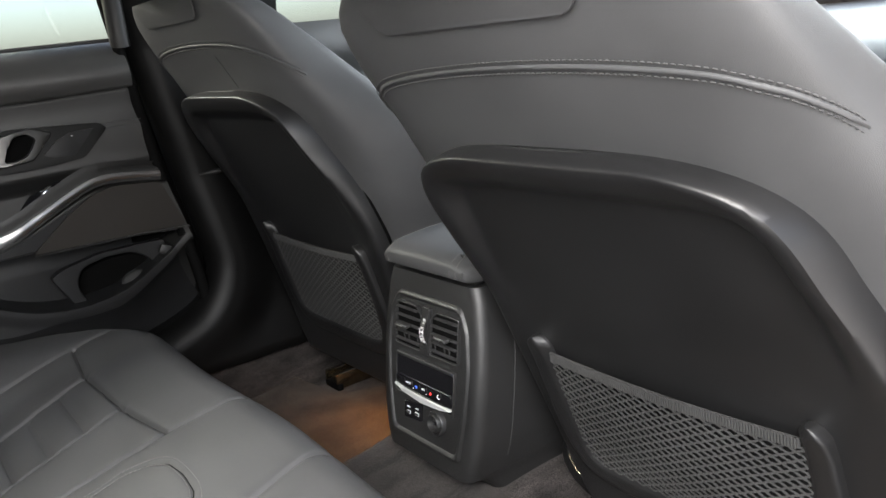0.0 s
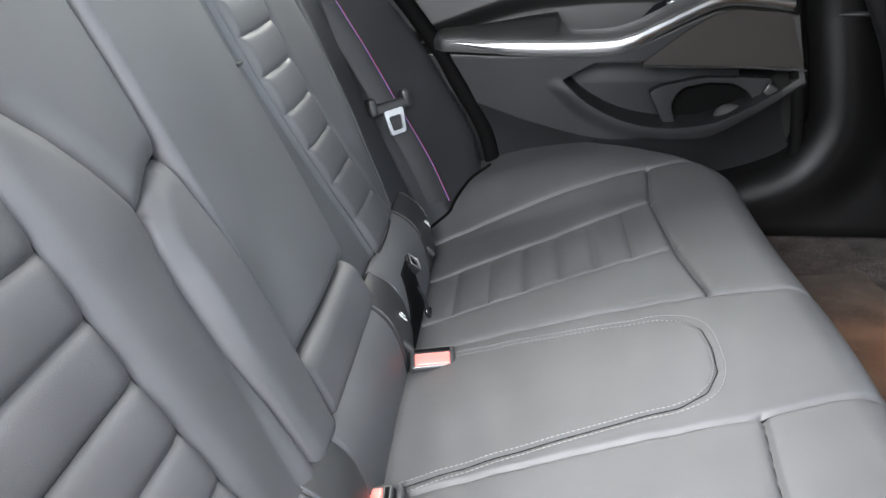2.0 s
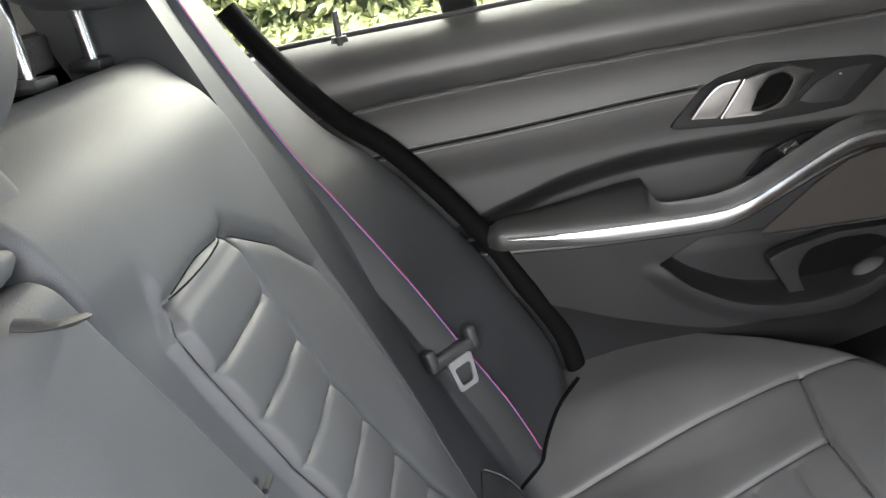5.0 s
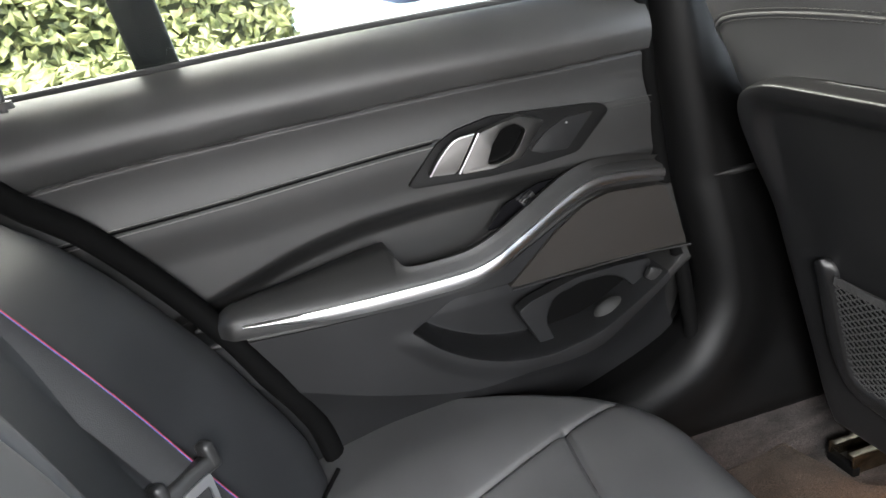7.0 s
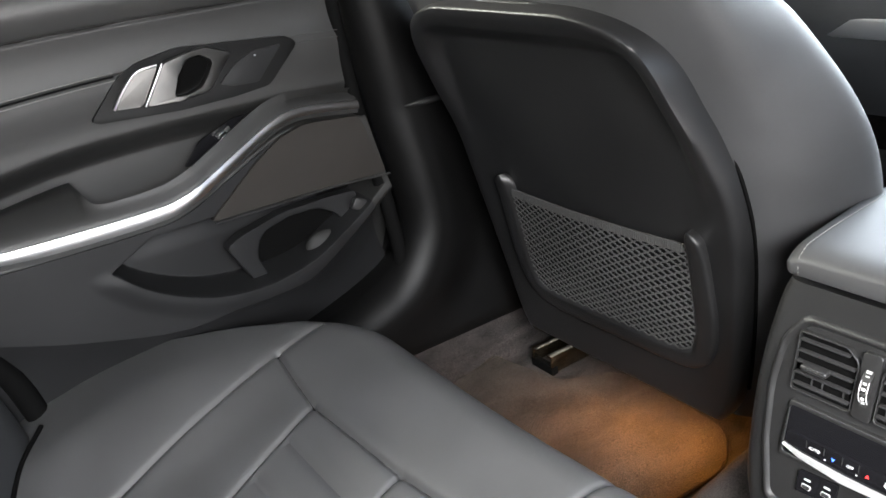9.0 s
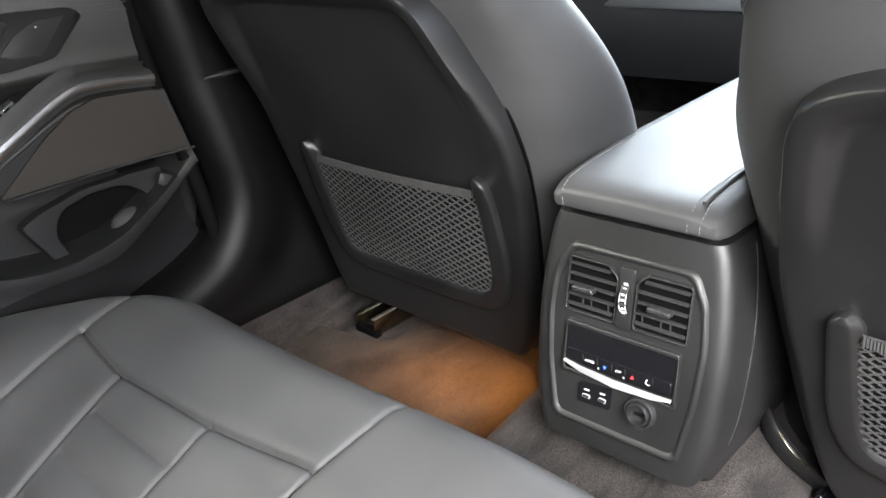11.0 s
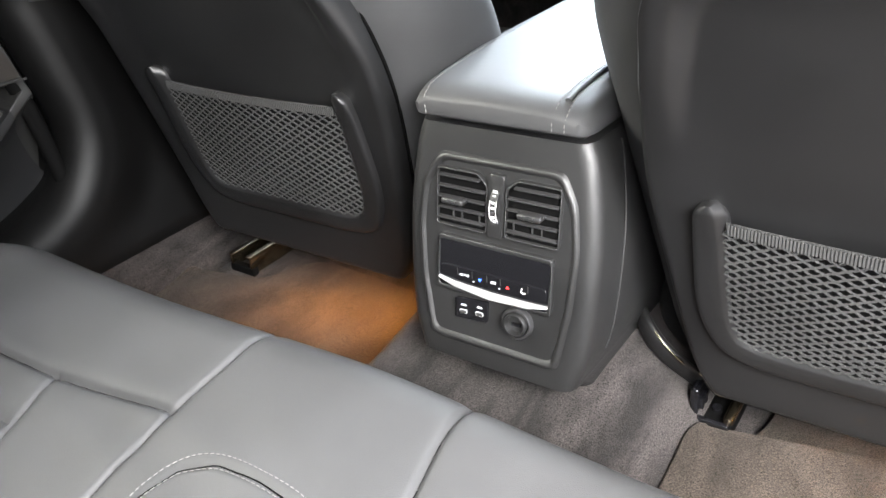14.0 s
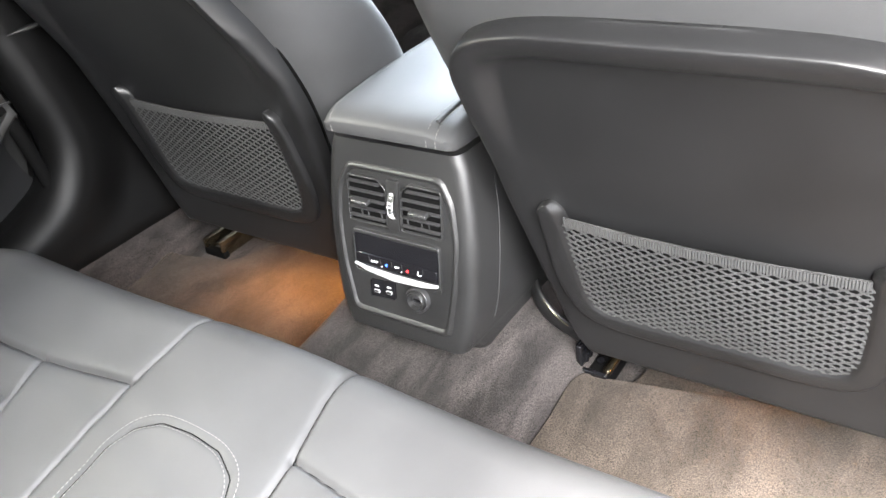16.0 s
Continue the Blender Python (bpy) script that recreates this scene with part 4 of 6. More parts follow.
    for x0_ in np.linspace(-0.148, 0.148, 103):
        y = float(bulge(x0_, top)) - 0.002
        k = len(ribs)
        ribs += [(x0_ + sx * 0.0009, y + sy * 0.0012, top + 0.002 + sz_ * 0.0052) for sz_ in (-1, 1) for sx, sy in ((-1, -1), (1, -1), (1, 1), (-1, 1))]
        rf += [(k, k + 1, k + 2, k + 3), (k + 7, k + 6, k + 5, k + 4)] + [(k + e, k + 4 + e, k + 4 + (e + 1) % 4, k + (e + 1) % 4) for e in range(4)]
    pocket[2] = tagged(mesh("net_hem_ribs", ribs, rf, NET, t, smooth=False, fix=False), kind="stuff")
    hem_p = np.array([[(0.151 * h, float(bulge(0.151 * h, top)) - 0.0012, top + 0.002 + e) for h in hem] for e in (-0.0052, -0.002, 0.002, 0.0052)])
    pocket[3] = sheet("net_hem", hem_p, (0, 0.002, 0), NET, t, "ribbed elastic hem")
    half_line = [(0.1635, 0.411), (0.1645, 0.382), (0.1645, 0.335), (0.1635, 0.291), (0.159, 0.253), (0.144, 0.2234), (0.109, 0.213), (0.044, 0.2113)]
    line = smooth_line([(-a, b) for a, b in half_line] + [(0, 0.2113)] + half_line[::-1], 9)
    run = np.abs(np.linspace(-1, 1, len(line)))
    wide = np.interp(run, [0, 0.45, 0.62, 0.85, 0.94, 0.975, 1.0], [0.0165, 0.0175, 0.0195, 0.0165, 0.0145, 0.0105, 0.0035])
    high = np.interp(run, [0, 0.62, 0.85, 0.96, 1.0], [0.0085, 0.0095, 0.0100, 0.0130, 0.0110])
    tan_ = np.gradient(line, axis=0)
    tan_ /= np.linalg.norm(tan_, axis=1)[:, None]
    frame_rings = []
    for (x, z), (tx, tz), w, h in zip(line, tan_, wide, high):
        section = [(-1.0, -0.25), (-0.99, 0.45), (-0.93, 0.80), (-0.80, 0.97), (-0.60, 1.02), (-0.1, 1.0), (0.30, 0.93), (0.42, 0.84), (0.52, 0.70), (0.90, 0.22), (1.0, 0.08), (1.0, -0.25)]
        ring = []
        for d, e in section:
            px, pz = x - tz * w * d, z + tx * w * d
            ring.append((px, float(shell_y(pz)) - 0.002 - h * e, pz))
        frame_rings.append(ring)
    pocket[4] = loft("net_frame", frame_rings, SHELL, t, "black moulded net frame with a sloped inner edge", sharp=50)
    # pocket shifted a little towards the car's middle to fit the camera's view
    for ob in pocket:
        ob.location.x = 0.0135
    # vertical seam in the leather over the shell
    tube("panel_seam", [(0.07, float(shell_y(z)) + 0.0104, z) for z in np.linspace(0.672, 0.722, 8)], 0.0009, DARK, t, sides=5)
    # lower valance and cushion base
    rings = []
    for z in np.linspace(0.02, 0.15, 10):
        a = np.linspace(0, 2 * np.pi, 40, endpoint=False)
        c, s = np.cos(a), np.sin(a)
        w = 0.205 + 0.02 * (z - 0.02) / 0.13
        rings.append(np.stack([w * np.sign(c) * abs(c) ** 0.4, 1.105 + 0.065 * np.sign(s) * abs(s) ** 0.5 + 0 * a, 0.085 + z + 0 * a], -1))
    loft("valance", rings, PLASTIC, t)
    bm = bmesh.new()
    box_bm(bm, (0, 1.26, 0.20), (0.50, 0.46, 0.13), 0.05, segments=5)
    part("seat_base", bm, LEATHER, t)
    for s in (-1, 1):
        if s < 0:
            tube("wire_bow", smooth_line([(s * 0.13, 0.975, 0.128), (s * 0.175, 0.965, 0.122), (s * 0.20, 0.970, 0.142)], 8), 0.0022, STEEL, t, sides=6)
    # headrest
    rings = []
    for k in np.linspace(0, 1, 24):
        s = math.sin(math.pi * k) ** 0.35 if 0 < k < 1 else 0.05
        a = np.linspace(0, 2 * np.pi, 40, endpoint=False)
        c, si = np.cos(a), np.sin(a)
        rings.append(np.stack([0.14 * s * np.sign(c) * abs(c) ** 0.5, 0.70 + 0.06 * s * np.sign(si) * abs(si) ** 0.7 - 0.1 * k, 0.815 + 0.20 * k + 0 * a], -1))
    loft("headrest", rings, LEATHER, t)
    return t


seat = front_seat()
seat.matrix_basis = pose(-0.393, 0, 0)
# the near seat is reclined further
right_seat = copy_thing(seat, pose(0.397, 1.0, 0.094, 5.5) @ pose(0, -1.0, -0.12))
seat["label"] = "black leather front seat with net pocket, amber light under it"
for ob in list(right_seat.children):
    if ob.name.split(".")[0] == "panel_seam":
        bpy.data.objects.remove(ob)
        continue
    if ob.name.split(".")[0] in ("pocket_shade_sheet", "net", "net_hem_ribs", "net_hem", "net_frame"):
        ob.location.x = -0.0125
right_seat["label"] = "black leather front seat with net pocket beside the open doorway"

# padded flap low on the tunnel side of the near seat, edged with a steel wire
to_seat = (pose(0.397, 1.0, 0.094, 5.5) @ pose(0, -1.0, -0.12)).inverted()
tube("side_flap", [to_seat @ Vector(p) for p in smooth_line([(0.150, 1.075, 0.235), (0.147, 1.070, 0.180), (0.150, 1.066, 0.130), (0.162, 1.062, 0.095), (0.178, 1.062, 0.082)], 6)], [0.036] * 16 + [0.034, 0.032, 0.030, 0.026, 0.022, 0.018, 0.012, 0.006, 0.002], LEATHER_SIDE, right_seat, "black padded flap", sides=20, flat=0.8, up=(0, 1, 0))
STRAP = smooth_line([(0.080, 1.078, 0.165), (0.086, 1.062, 0.152), (0.099, 1.034, 0.144), (0.113, 1.008, 0.139), (0.130, 0.992, 0.128), (0.150, 0.988, 0.111), (0.170, 0.996, 0.090), (0.186, 1.010, 0.068)], 6)
tube("side_strap", [to_seat @ Vector(p) for p in STRAP], 0.013, SHELL, right_seat, "black plastic strap curving down to the rail", sides=14, flat=0.5, up=(0, 1, 0))
tube("strap_wire", [to_seat @ (Vector(p) + Vector((0.010, -0.008, 0.008))) for p in STRAP[23:35]], 0.0012, STEEL, right_seat, "bright steel wire", sides=6)


def seat_rail(x, label, high=0.032, y0=1.015):
    t = thing("seat_rail", label, "seat rail", "seat rails")
    z0 = float(tunnel(np.array(x), np.array(y0))) + 0.004
    for o in (-0.024, 0.024):
        box("rail_side", (x + o, y0 + 0.20, z0 + high / 2), (0.005, 0.42, high), STEEL, t, bevel=0.0015)
        box("rail_lip", (x + o * 0.80, y0 + 0.20, z0 + high + 0.001), (0.013, 0.42, 0.004), STEEL, t, bevel=0.0012)
    box("rail_floor", (x, y0 + 0.20, z0 + 0.001), (0.046, 0.42, 0.006), DARK, t, bevel=0.001)
    box("slider", (x, y0 + 0.30, z0 + high - 0.010), (0.022, 0.36, high - 0.002), DARK, t, bevel=0.003)
    bm = bmesh.new()
    box_bm(bm, (x, y0 - 0.004, z0 + 0.004), (0.056, 0.014, 0.016), 0.003, segments=3)
    part("end_cap", bm, SEAL, t, "black plastic end cap")
    tube("bolt", [(x, y0 + 0.03, z0 + 0.004), (x, y0 + 0.03, z0 + 0.012)], 0.007, STEEL, t)
    tube("screw", [(x + 0.018, y0 + 0.075, z0 + high + 0.002), (x + 0.018, y0 + 0.075, z0 + high + 0.008)], 0.006, STEEL, t, "steel screw head", sides=12)
    return t


seat_rail(-0.612, "greased steel seat rail with black end cap on the carpet", 0.030, 1.022)
seat_rail(0.63, "steel seat rail with black end cap on the carpet", 0.052, 0.992)


def tunnel_rail():
    """The inner rail of the near seat: a black bracket on the tunnel's slope with a brassy rod along one side."""
    t = thing("seat_rail", "black seat rail bracket with a brassy rod on the carpet", "seat rail", "seat rails")
    bm = bmesh.new()
    box_bm(bm, (0.207, 1.19, 0.022), (0.050, 0.42, 0.026), 0.004, segments=3)
    part("rail_floor", bm, SEAL, t)
    bm = bmesh.new()
    box_bm(bm, (0.189, 1.185, 0.048), (0.010, 0.41, 0.058), 0.004, segments=3)
    part("rail_side", bm, GLOSS, t)
    box("front_lip", (0.208, 0.981, 0.034), (0.046, 0.008, 0.012), GLOSS, t, bevel=0.003, segments=3)
    box("slider", (0.209, 1.23, 0.062), (0.020, 0.36, 0.050), DARK, t, bevel=0.003)
    tube("rail_rod", [(0.228, 0.984, 0.040), (0.228, 0.988, 0.040), (0.228, 1.38, 0.040)], [0.0045, 0.0068, 0.0068], STEEL, t, "brassy greased rod", sides=14)
    tube("bolt", [(0.209, 1.008, 0.034), (0.209, 1.008, 0.039)], 0.006, GLOSS, t, sides=12)
    for y in (0.992, 1.004):
        box("side_notch", (0.1955, y, 0.052), (0.006, 0.007, 0.016), GLOSS, t, bevel=0.002)
    return t


tunnel_rail()


def footlight(x, y, watts):
    """A small amber lamp under the front seat that shines on the footwell behind it."""
    t = thing("footwell_lamp", "small amber footwell lamp under the front seat", "lamp", "footwell lamps")
    box("housing", (x, y, 0.128), (0.05, 0.025, 0.010), PLASTIC, t, bevel=0.002)
    box("lens", (x, y, 0.1215), (0.036, 0.016, 0.003), glow("amber_lens", (1.0, 0.42, 0.08), 1.0), t, "glowing amber lens", bevel=0.001)
    l = new("light", bpy.data.lights.new("footwell_light", "AREA"))
    l.data.shape, l.data.size, l.data.size_y = "RECTANGLE", 0.26, 0.06
    l.data.energy, l.data.color = watts, (1.0, 0.40, 0.07)
    l.data.spread = radians(175)
    l.matrix_world = look((x, y, 0.117), (x + 0.02, y - 0.05, 0.0))
    l.parent = t
    return t


footlight(-0.32, 1.025, 0.27)
footlight(0.47, 1.02, 0.85)

# ---- centre console ----
con = thing("centre_console", "grained black centre console with rear vents and climate panel", "centre console")


def face_y(z):
    return 0.857 + (z - 0.33) * 0.17


CX = 0.013
rings = []
for z in np.r_[0.060, 0.115, np.linspace(0.142, 0.162, 5), np.linspace(0.175, 0.385, 16), 0.395, 0.402, 0.406]:
    w = float(spl(z, [0.05, 0.125, 0.15, 0.20, 0.30, 0.38, 0.412, 0.43], [0.085, 0.090, 0.096, 0.108, 0.112, 0.104, 0.094, 0.09]))
    yb = float(face_y(z)) + float(spl(z, [0.05, 0.125, 0.150, 0.165, 0.4, 0.412, 0.43], [0.10, 0.055, 0.012, 0.001, 0.0, 0.004, 0.01]))
    r = 0.018
    o = rounded([(-w, yb), (w, yb), (w + 0.008, yb + 0.22), (w + 0.008, 1.62), (-w - 0.008, 1.62), (-w - 0.008, yb + 0.22)], r, 5)
    rings.append([(a + CX, b, z) for a, b in o])
loft("body", rings, PLASTIC, con, sharp=30)


def on_face(a, b, c):
    """A place on the console's rear face: across, height, and out towards the rear seat."""
    return Vector((a + CX, float(face_y(b)) - c, b))


def face_plate(name, pts, depth, mat, parent, label="", out=0.0, bevel=0.0, radius=0.004, hole=None):
    return plate(name, rounded(pts, radius), lambda a, b, c: on_face(a, b, out + c), depth, mat, parent, label, bevel, rounded(hole, radius) if hole else None)


OUTER = [(-0.073, 0.176), (-0.086, 0.24), (-0.090, 0.30), (-0.085, 0.345), (-0.066, 0.374), (0.070, 0.374), (0.085, 0.345), (0.090, 0.30), (0.086, 0.24), (0.075, 0.176)]
face_plate("vent_panel", [(a * 0.97, 0.275 + (b - 0.275) * 0.97) for a, b in OUTER], 0.006, PLASTIC, con, "black moulded panel with vents and controls", out=0.0012, radius=0.010)
rim_rings = []
for scale, out in ((1.050, -0.0005), (1.035, 0.0030), (1.015, 0.0046), (0.995, 0.0046), (0.975, 0.0030), (0.955, 0.0008)):
    rim_rings.append([on_face(a, b, out) for a, b in rounded([(a * scale, 0.275 + (b - 0.275) * scale) for a, b in OUTER], 0.010)])
loft("panel_rim", rim_rings, PLASTIC, con, caps=False, sharp=60)


def vent(x0, x1, chamfer):
    """An air vent: a flat black plate for its shaded depth, slats, two tabs and guide vanes."""
    z0, z1 = 0.304, 0.362
    if chamfer < 0:
        hole = [(x0, z0), (x1, z0), (x1, z1 - 0.010), (x1 - 0.012, z1), (x0, z1)]
    else:
        hole = [(x0, z0), (x1, z0), (x1, z1), (x0 + 0.012, z1), (x0, z1 - 0.010)]
    h = face_plate("vent", [(a, b) for a, b in hole], 0.002, SHADE_BLACK, con, "air vent with its shaded depth painted black", out=0.0022, radius=0.003)
    grow = [(CXv + (a - CXv) * 1.05, 0.333 + (b - 0.333) * 1.06) for a, b in hole for CXv in ((x0 + x1) / 2,)]
    plate("vent_frame", rounded(grow, 0.004), lambda a, b, c: on_face(a, b, 0.0062 + c), 0.006, PLASTIC, h, "", 0.0010, rounded(hole, 0.003))
    for k in range(5):
        z = z0 + 0.0070 + k * 0.0112
        inset = 0.008 if k == 4 else 0.001
        a0, a1 = x0 + (inset if chamfer > 0 else 0.001), x1 - (inset if chamfer < 0 else 0.001)
        m = Matrix.Translation(on_face((a0 + a1) / 2, z, 0.0050)) @ Euler((0.12, 0, 0)).to_matrix().to_4x4()
        bm = bmesh.new()
        box_bm(bm, (0, 0, 0), (a1 - a0, 0.0052, 0.0019), 0.0007, m, 2)
        part("slat", bm, SLAT, h)
    for k in (1, 2, 4) if chamfer < 0 else (0, 2, 3):
        x = x0 + 0.008 + k * (x1 - x0 - 0.016) / 4
        box("vane", on_face(x, z0 + 0.010, 0.0030), (0.0013, 0.002, 0.016), DARK, h, bevel=0.0)
    xm = x0 + (x1 - x0) * (0.40 if chamfer < 0 else 0.52)
    bm = bmesh.new()
    box_bm(bm, on_face(xm, 0.3335, 0.0105), (0.026, 0.012, 0.0060), 0.0024, None, 3)
    part("tab", bm, SLAT, h, "grained sliding tab")
    box("tab_mark", on_face(xm, 0.3345, 0.0168), (0.011, 0.0006, 0.0009), ALU, h, bevel=0)


vent(-0.068, -0.010, -1)
vent(0.014, 0.072, 1)
bm = bmesh.new()
bmesh.ops.create_cone(bm, cap_ends=True, segments=32, radius1=0.020, radius2=0.020, depth=0.009, matrix=Matrix.Translation(on_face(0.002, 0.333, -0.008)) @ Euler((0, math.pi / 2, 0)).to_matrix().to_4x4())
wheel = part("thumbwheel", bm, PLASTIC, con, "ribbed thumbwheel with pale scale")
face_plate("wheel_surround", [(-0.007, 0.301), (0.011, 0.301), (0.011, 0.366), (-0.007, 0.366)], 0.005, PLASTIC, con, out=0.0065, bevel=0.001)
face_plate("wheel_slot", [(-0.0025, 0.315), (0.0065, 0.315), (0.0065, 0.351), (-0.0025, 0.351)], 0.001, DARK, con, out=0.0072)
for k in range(6):
    box("wheel_rib", on_face(0.002, 0.319 + 0.0052 * k, -0.0078 + math.sqrt(0.0205 ** 2 - (0.319 + 0.0052 * k - 0.333) ** 2)), (0.0036, 0.0018, 0.0026), WHITE if k != 2 else ALU, wheel, bevel=0.0004)
for s in (-1, 1):
    tube("wheel_edge", [on_face(0.002 + 0.0036 * s, 0.333 + 0.0205 * math.sin(a), -0.0078 + 0.0205 * math.cos(a)) for a in np.linspace(-0.78, 0.78, 12)], 0.0007, WHITE, wheel, sides=6)
box("wheel_icon", on_face(0.002, 0.3495, 0.0078), (0.0050, 0.0008, 0.0032), WHITE, wheel, bevel=0.0002)

# climate panel
cp = face_plate("climate_panel", [(-0.064, 0.236), (0.066, 0.236), (0.066, 0.287), (-0.064, 0.287)], 0.004, GLOSS, con, "gloss black climate panel with lit symbols", out=0.0055, radius=0.002)
face_plate("panel_surround", [(-0.068, 0.232), (0.070, 0.232), (0.068, 0.292), (-0.066, 0.292)], 0.006, PLASTIC, cp, out=0.0065, bevel=0.0015, radius=0.004, hole=[(-0.064, 0.236), (0.066, 0.236), (0.066, 0.287), (-0.064, 0.287)])
arc = [(-0.064, 0.2462), (-0.045, 0.2432), (0.0, 0.2412), (0.045, 0.2418), (0.066, 0.2430)]
arc_low = [(0.066, 0.2408), (0.045, 0.2370), (0.0, 0.2345), (-0.045, 0.2388), (-0.064, 0.2448)]
plate("chrome_bar", arc + arc_low, lambda a, b, c: on_face(a, b, 0.0098 + c), 0.004, SKYLIT_METAL, cp, "metal bar with a sky reflection painted in", bevel=0.0008)
face_plate("button_strip", [(-0.062, 0.2475), (0.064, 0.2475), (0.064, 0.2605), (-0.062, 0.2605)], 0.002, GLOSS, cp, out=0.0075, bevel=0.0008)
for a in (-0.040, -0.022, -0.004, 0.012, 0.044):
    box("button_joint", on_face(a, 0.254, 0.0077), (0.0006, 0.0004, 0.012), DARK, cp, bevel=0)


def lettering(text, at, size, mat, parent, name="lettering"):
    cu = bpy.data.curves.new(name, "FONT")
    cu.body, cu.size, cu.align_x, cu.align_y, cu.extrude = text, size, "CENTER", "CENTER", 0.0002
    ob = new("tmp", cu)
    bpy.context.view_layer.update()
    me = bpy.data.meshes.new_from_object(ob.evaluated_get(bpy.context.evaluated_depsgraph_get()))
    bpy.data.objects.remove(ob)
    bpy.data.curves.remove(cu)
    me.transform(Matrix.Translation(at) @ Euler((math.pi / 2 - 0.17, 0, 0)).to_matrix().to_4x4())
    me.materials.clear()
    return finish(name, me, mat, parent, smooth=False)


lettering("AUTO", on_face(-0.0315, 0.2535, 0.0082), 0.0042, LED_WHITE, cp)
lettering("OFF", on_face(0.004, 0.2535, 0.0082), 0.0040, LED_WHITE, cp)
for a, mt in ((-0.0125, LED_BLUE), (0.0205, LED_RED)):
    s = 1 if mt is LED_RED else -1
    plate("temperature_arrow", [(a - 0.0019, 0.2525 - 0.0013 * s), (a + 0.0019, 0.2525 - 0.0013 * s), (a, 0.2525 + 0.0020 * s)], lambda x, z, c: on_face(x, z, 0.0084 + c), 0.0006, mt, cp, "lit temperature arrow")
tube("seat_symbol", [on_face(a, b, 0.0082) for a, b in ((0.0375, 0.2560), (0.0362, 0.2520), (0.0390, 0.2507), (0.0415, 0.2515))], 0.0007, LED_WHITE, cp, "white seat-heating symbol", sides=6)
box("indicator", on_face(-0.020, 0.2490, 0.0080), (0.0015, 0.0005, 0.0012), LED_WHITE, cp, bevel=0)
box("indicator", on_face(0.011, 0.2490, 0.0080), (0.0015, 0.0005, 0.0012), LED_WHITE, cp, bevel=0)

# charging ports and socket
up_ = face_plate("usb_panel", [(-0.044, 0.201), (-0.004, 0.204), (-0.004, 0.227), (-0.044, 0.224)], 0.003, GLOSS, con, "gloss black panel with two charging ports", out=0.0045, radius=0.002)
for a, b in ((-0.0335, 0.210), (-0.0135, 0.212)):
    face_plate("port", [(a - 0.0048, b - 0.0023), (a + 0.0048, b - 0.0023), (a + 0.0048, b + 0.0023), (a - 0.0048, b + 0.0023)], 0.0012, WHITE, up_, "pale port", out=0.0054, radius=0.003)
    face_plate("port_mouth", [(a - 0.0040, b - 0.0017), (a + 0.0040, b - 0.0017), (a + 0.0040, b + 0.0017), (a - 0.0040, b + 0.0017)], 0.0010, DARK, up_, out=0.0060, radius=0.0015)
    face_plate("port_symbol", [(a - 0.0035, b + 0.0066), (a + 0.0035, b + 0.0066), (a + 0.0030, b + 0.0084), (a - 0.0030, b + 0.0084)], 0.0008, WHITE, up_, out=0.0052, radius=0.001)
face_turn = Euler((math.pi / 2 - 0.17, 0, 0)).to_matrix().to_4x4()


def lathe(name, profile, at, mat, parent, label="", n=40):
    m = Matrix.Translation(at) @ face_turn
    rings = [[m @ Vector((r * math.cos(a), r * math.sin(a), h)) for a in np.arange(n) * 2 * math.pi / n] for r, h in profile]
    return loft(name, rings, mat, parent, label, sharp=35)


sock = lathe("power_socket", [(0.0175, 0.0), (0.0175, 0.007), (0.0165, 0.0085), (0.0145, 0.0085), (0.0135, 0.006), (0.0130, 0.0055)], on_face(0.032, 0.2135, 0.0), SLAT, con, "round power socket with a dark grey ring")
lathe("socket_cap", [(0.0130, 0.0), (0.0130, 0.011), (0.0120, 0.0125), (0.0105, 0.0125), (0.0098, 0.010), (0.0092, 0.004), (0.0005, 0.004)], on_face(0.032, 0.2135, 0.0), PLASTIC, sock, "black socket cap")
box("cap_grip", on_face(0.032, 0.2135, 0.0055), (0.011, 0.004, 0.004), GLOSS, sock, bevel=0.001)
# black disc in place of the socket's shaded depth
lathe("socket_shade_disc", [(0.0091, 0.0042), (0.0091, 0.0050), (0.0004, 0.0050)], on_face(0.032, 0.2135, 0.0), SHADE_BLACK, sock, "black disc painting the shade in the socket mouth")

# panel edge down the console's side, its highlight put in as a paler rod
for s in (-1, 1):
    tube("side_edge_highlight", [(CX + s * (float(spl(z, [0.05, 0.125, 0.15, 0.20, 0.30, 0.38, 0.412, 0.43], [0.085, 0.090, 0.096, 0.108, 0.112, 0.104, 0.094, 0.09])) + 0.0026), float(face_y(z)) + 0.062 - 0.03 * (z - 0.2), z) for z in np.linspace(0.17, 0.395, 16)], 0.0011, SLAT, con, sides=6)

# armrest lid
lid = thing("armrest_lid", "black leather console armrest lid with pale double stitching", "armrest")


def lid_top(y):
    return spl(y, [0.85, 0.866, 0.90, 0.96, 1.10, 1.40], [0.439, 0.442, 0.447, 0.450, 0.453, 0.456])


def lid_ring(y, shrink):
    w = 0.096 + 0.010 * float(step(np.array(y), 0.86, 1.05)) - shrink
    zt, zb = float(lid_top(y)) - shrink, 0.412 + shrink * 0.8
    ring = rounded([(-w, zb), (w, zb), (w + 0.002, zb + 0.012), (w - 0.002, zt - 0.006), (w * 0.72, zt), (0, zt + 0.003), (-w * 0.86, zt), (-w + 0.001, zt - 0.006), (-w - 0.002, zb + 0.012)], 0.010, 4)
    return [(a + CX, y - 0.006 * (1 - (a / 0.1) ** 2) * (1 if shrink else 0.6) * float(1 - step(np.array(y), 0.87, 0.95)), b) for a, b in ring]


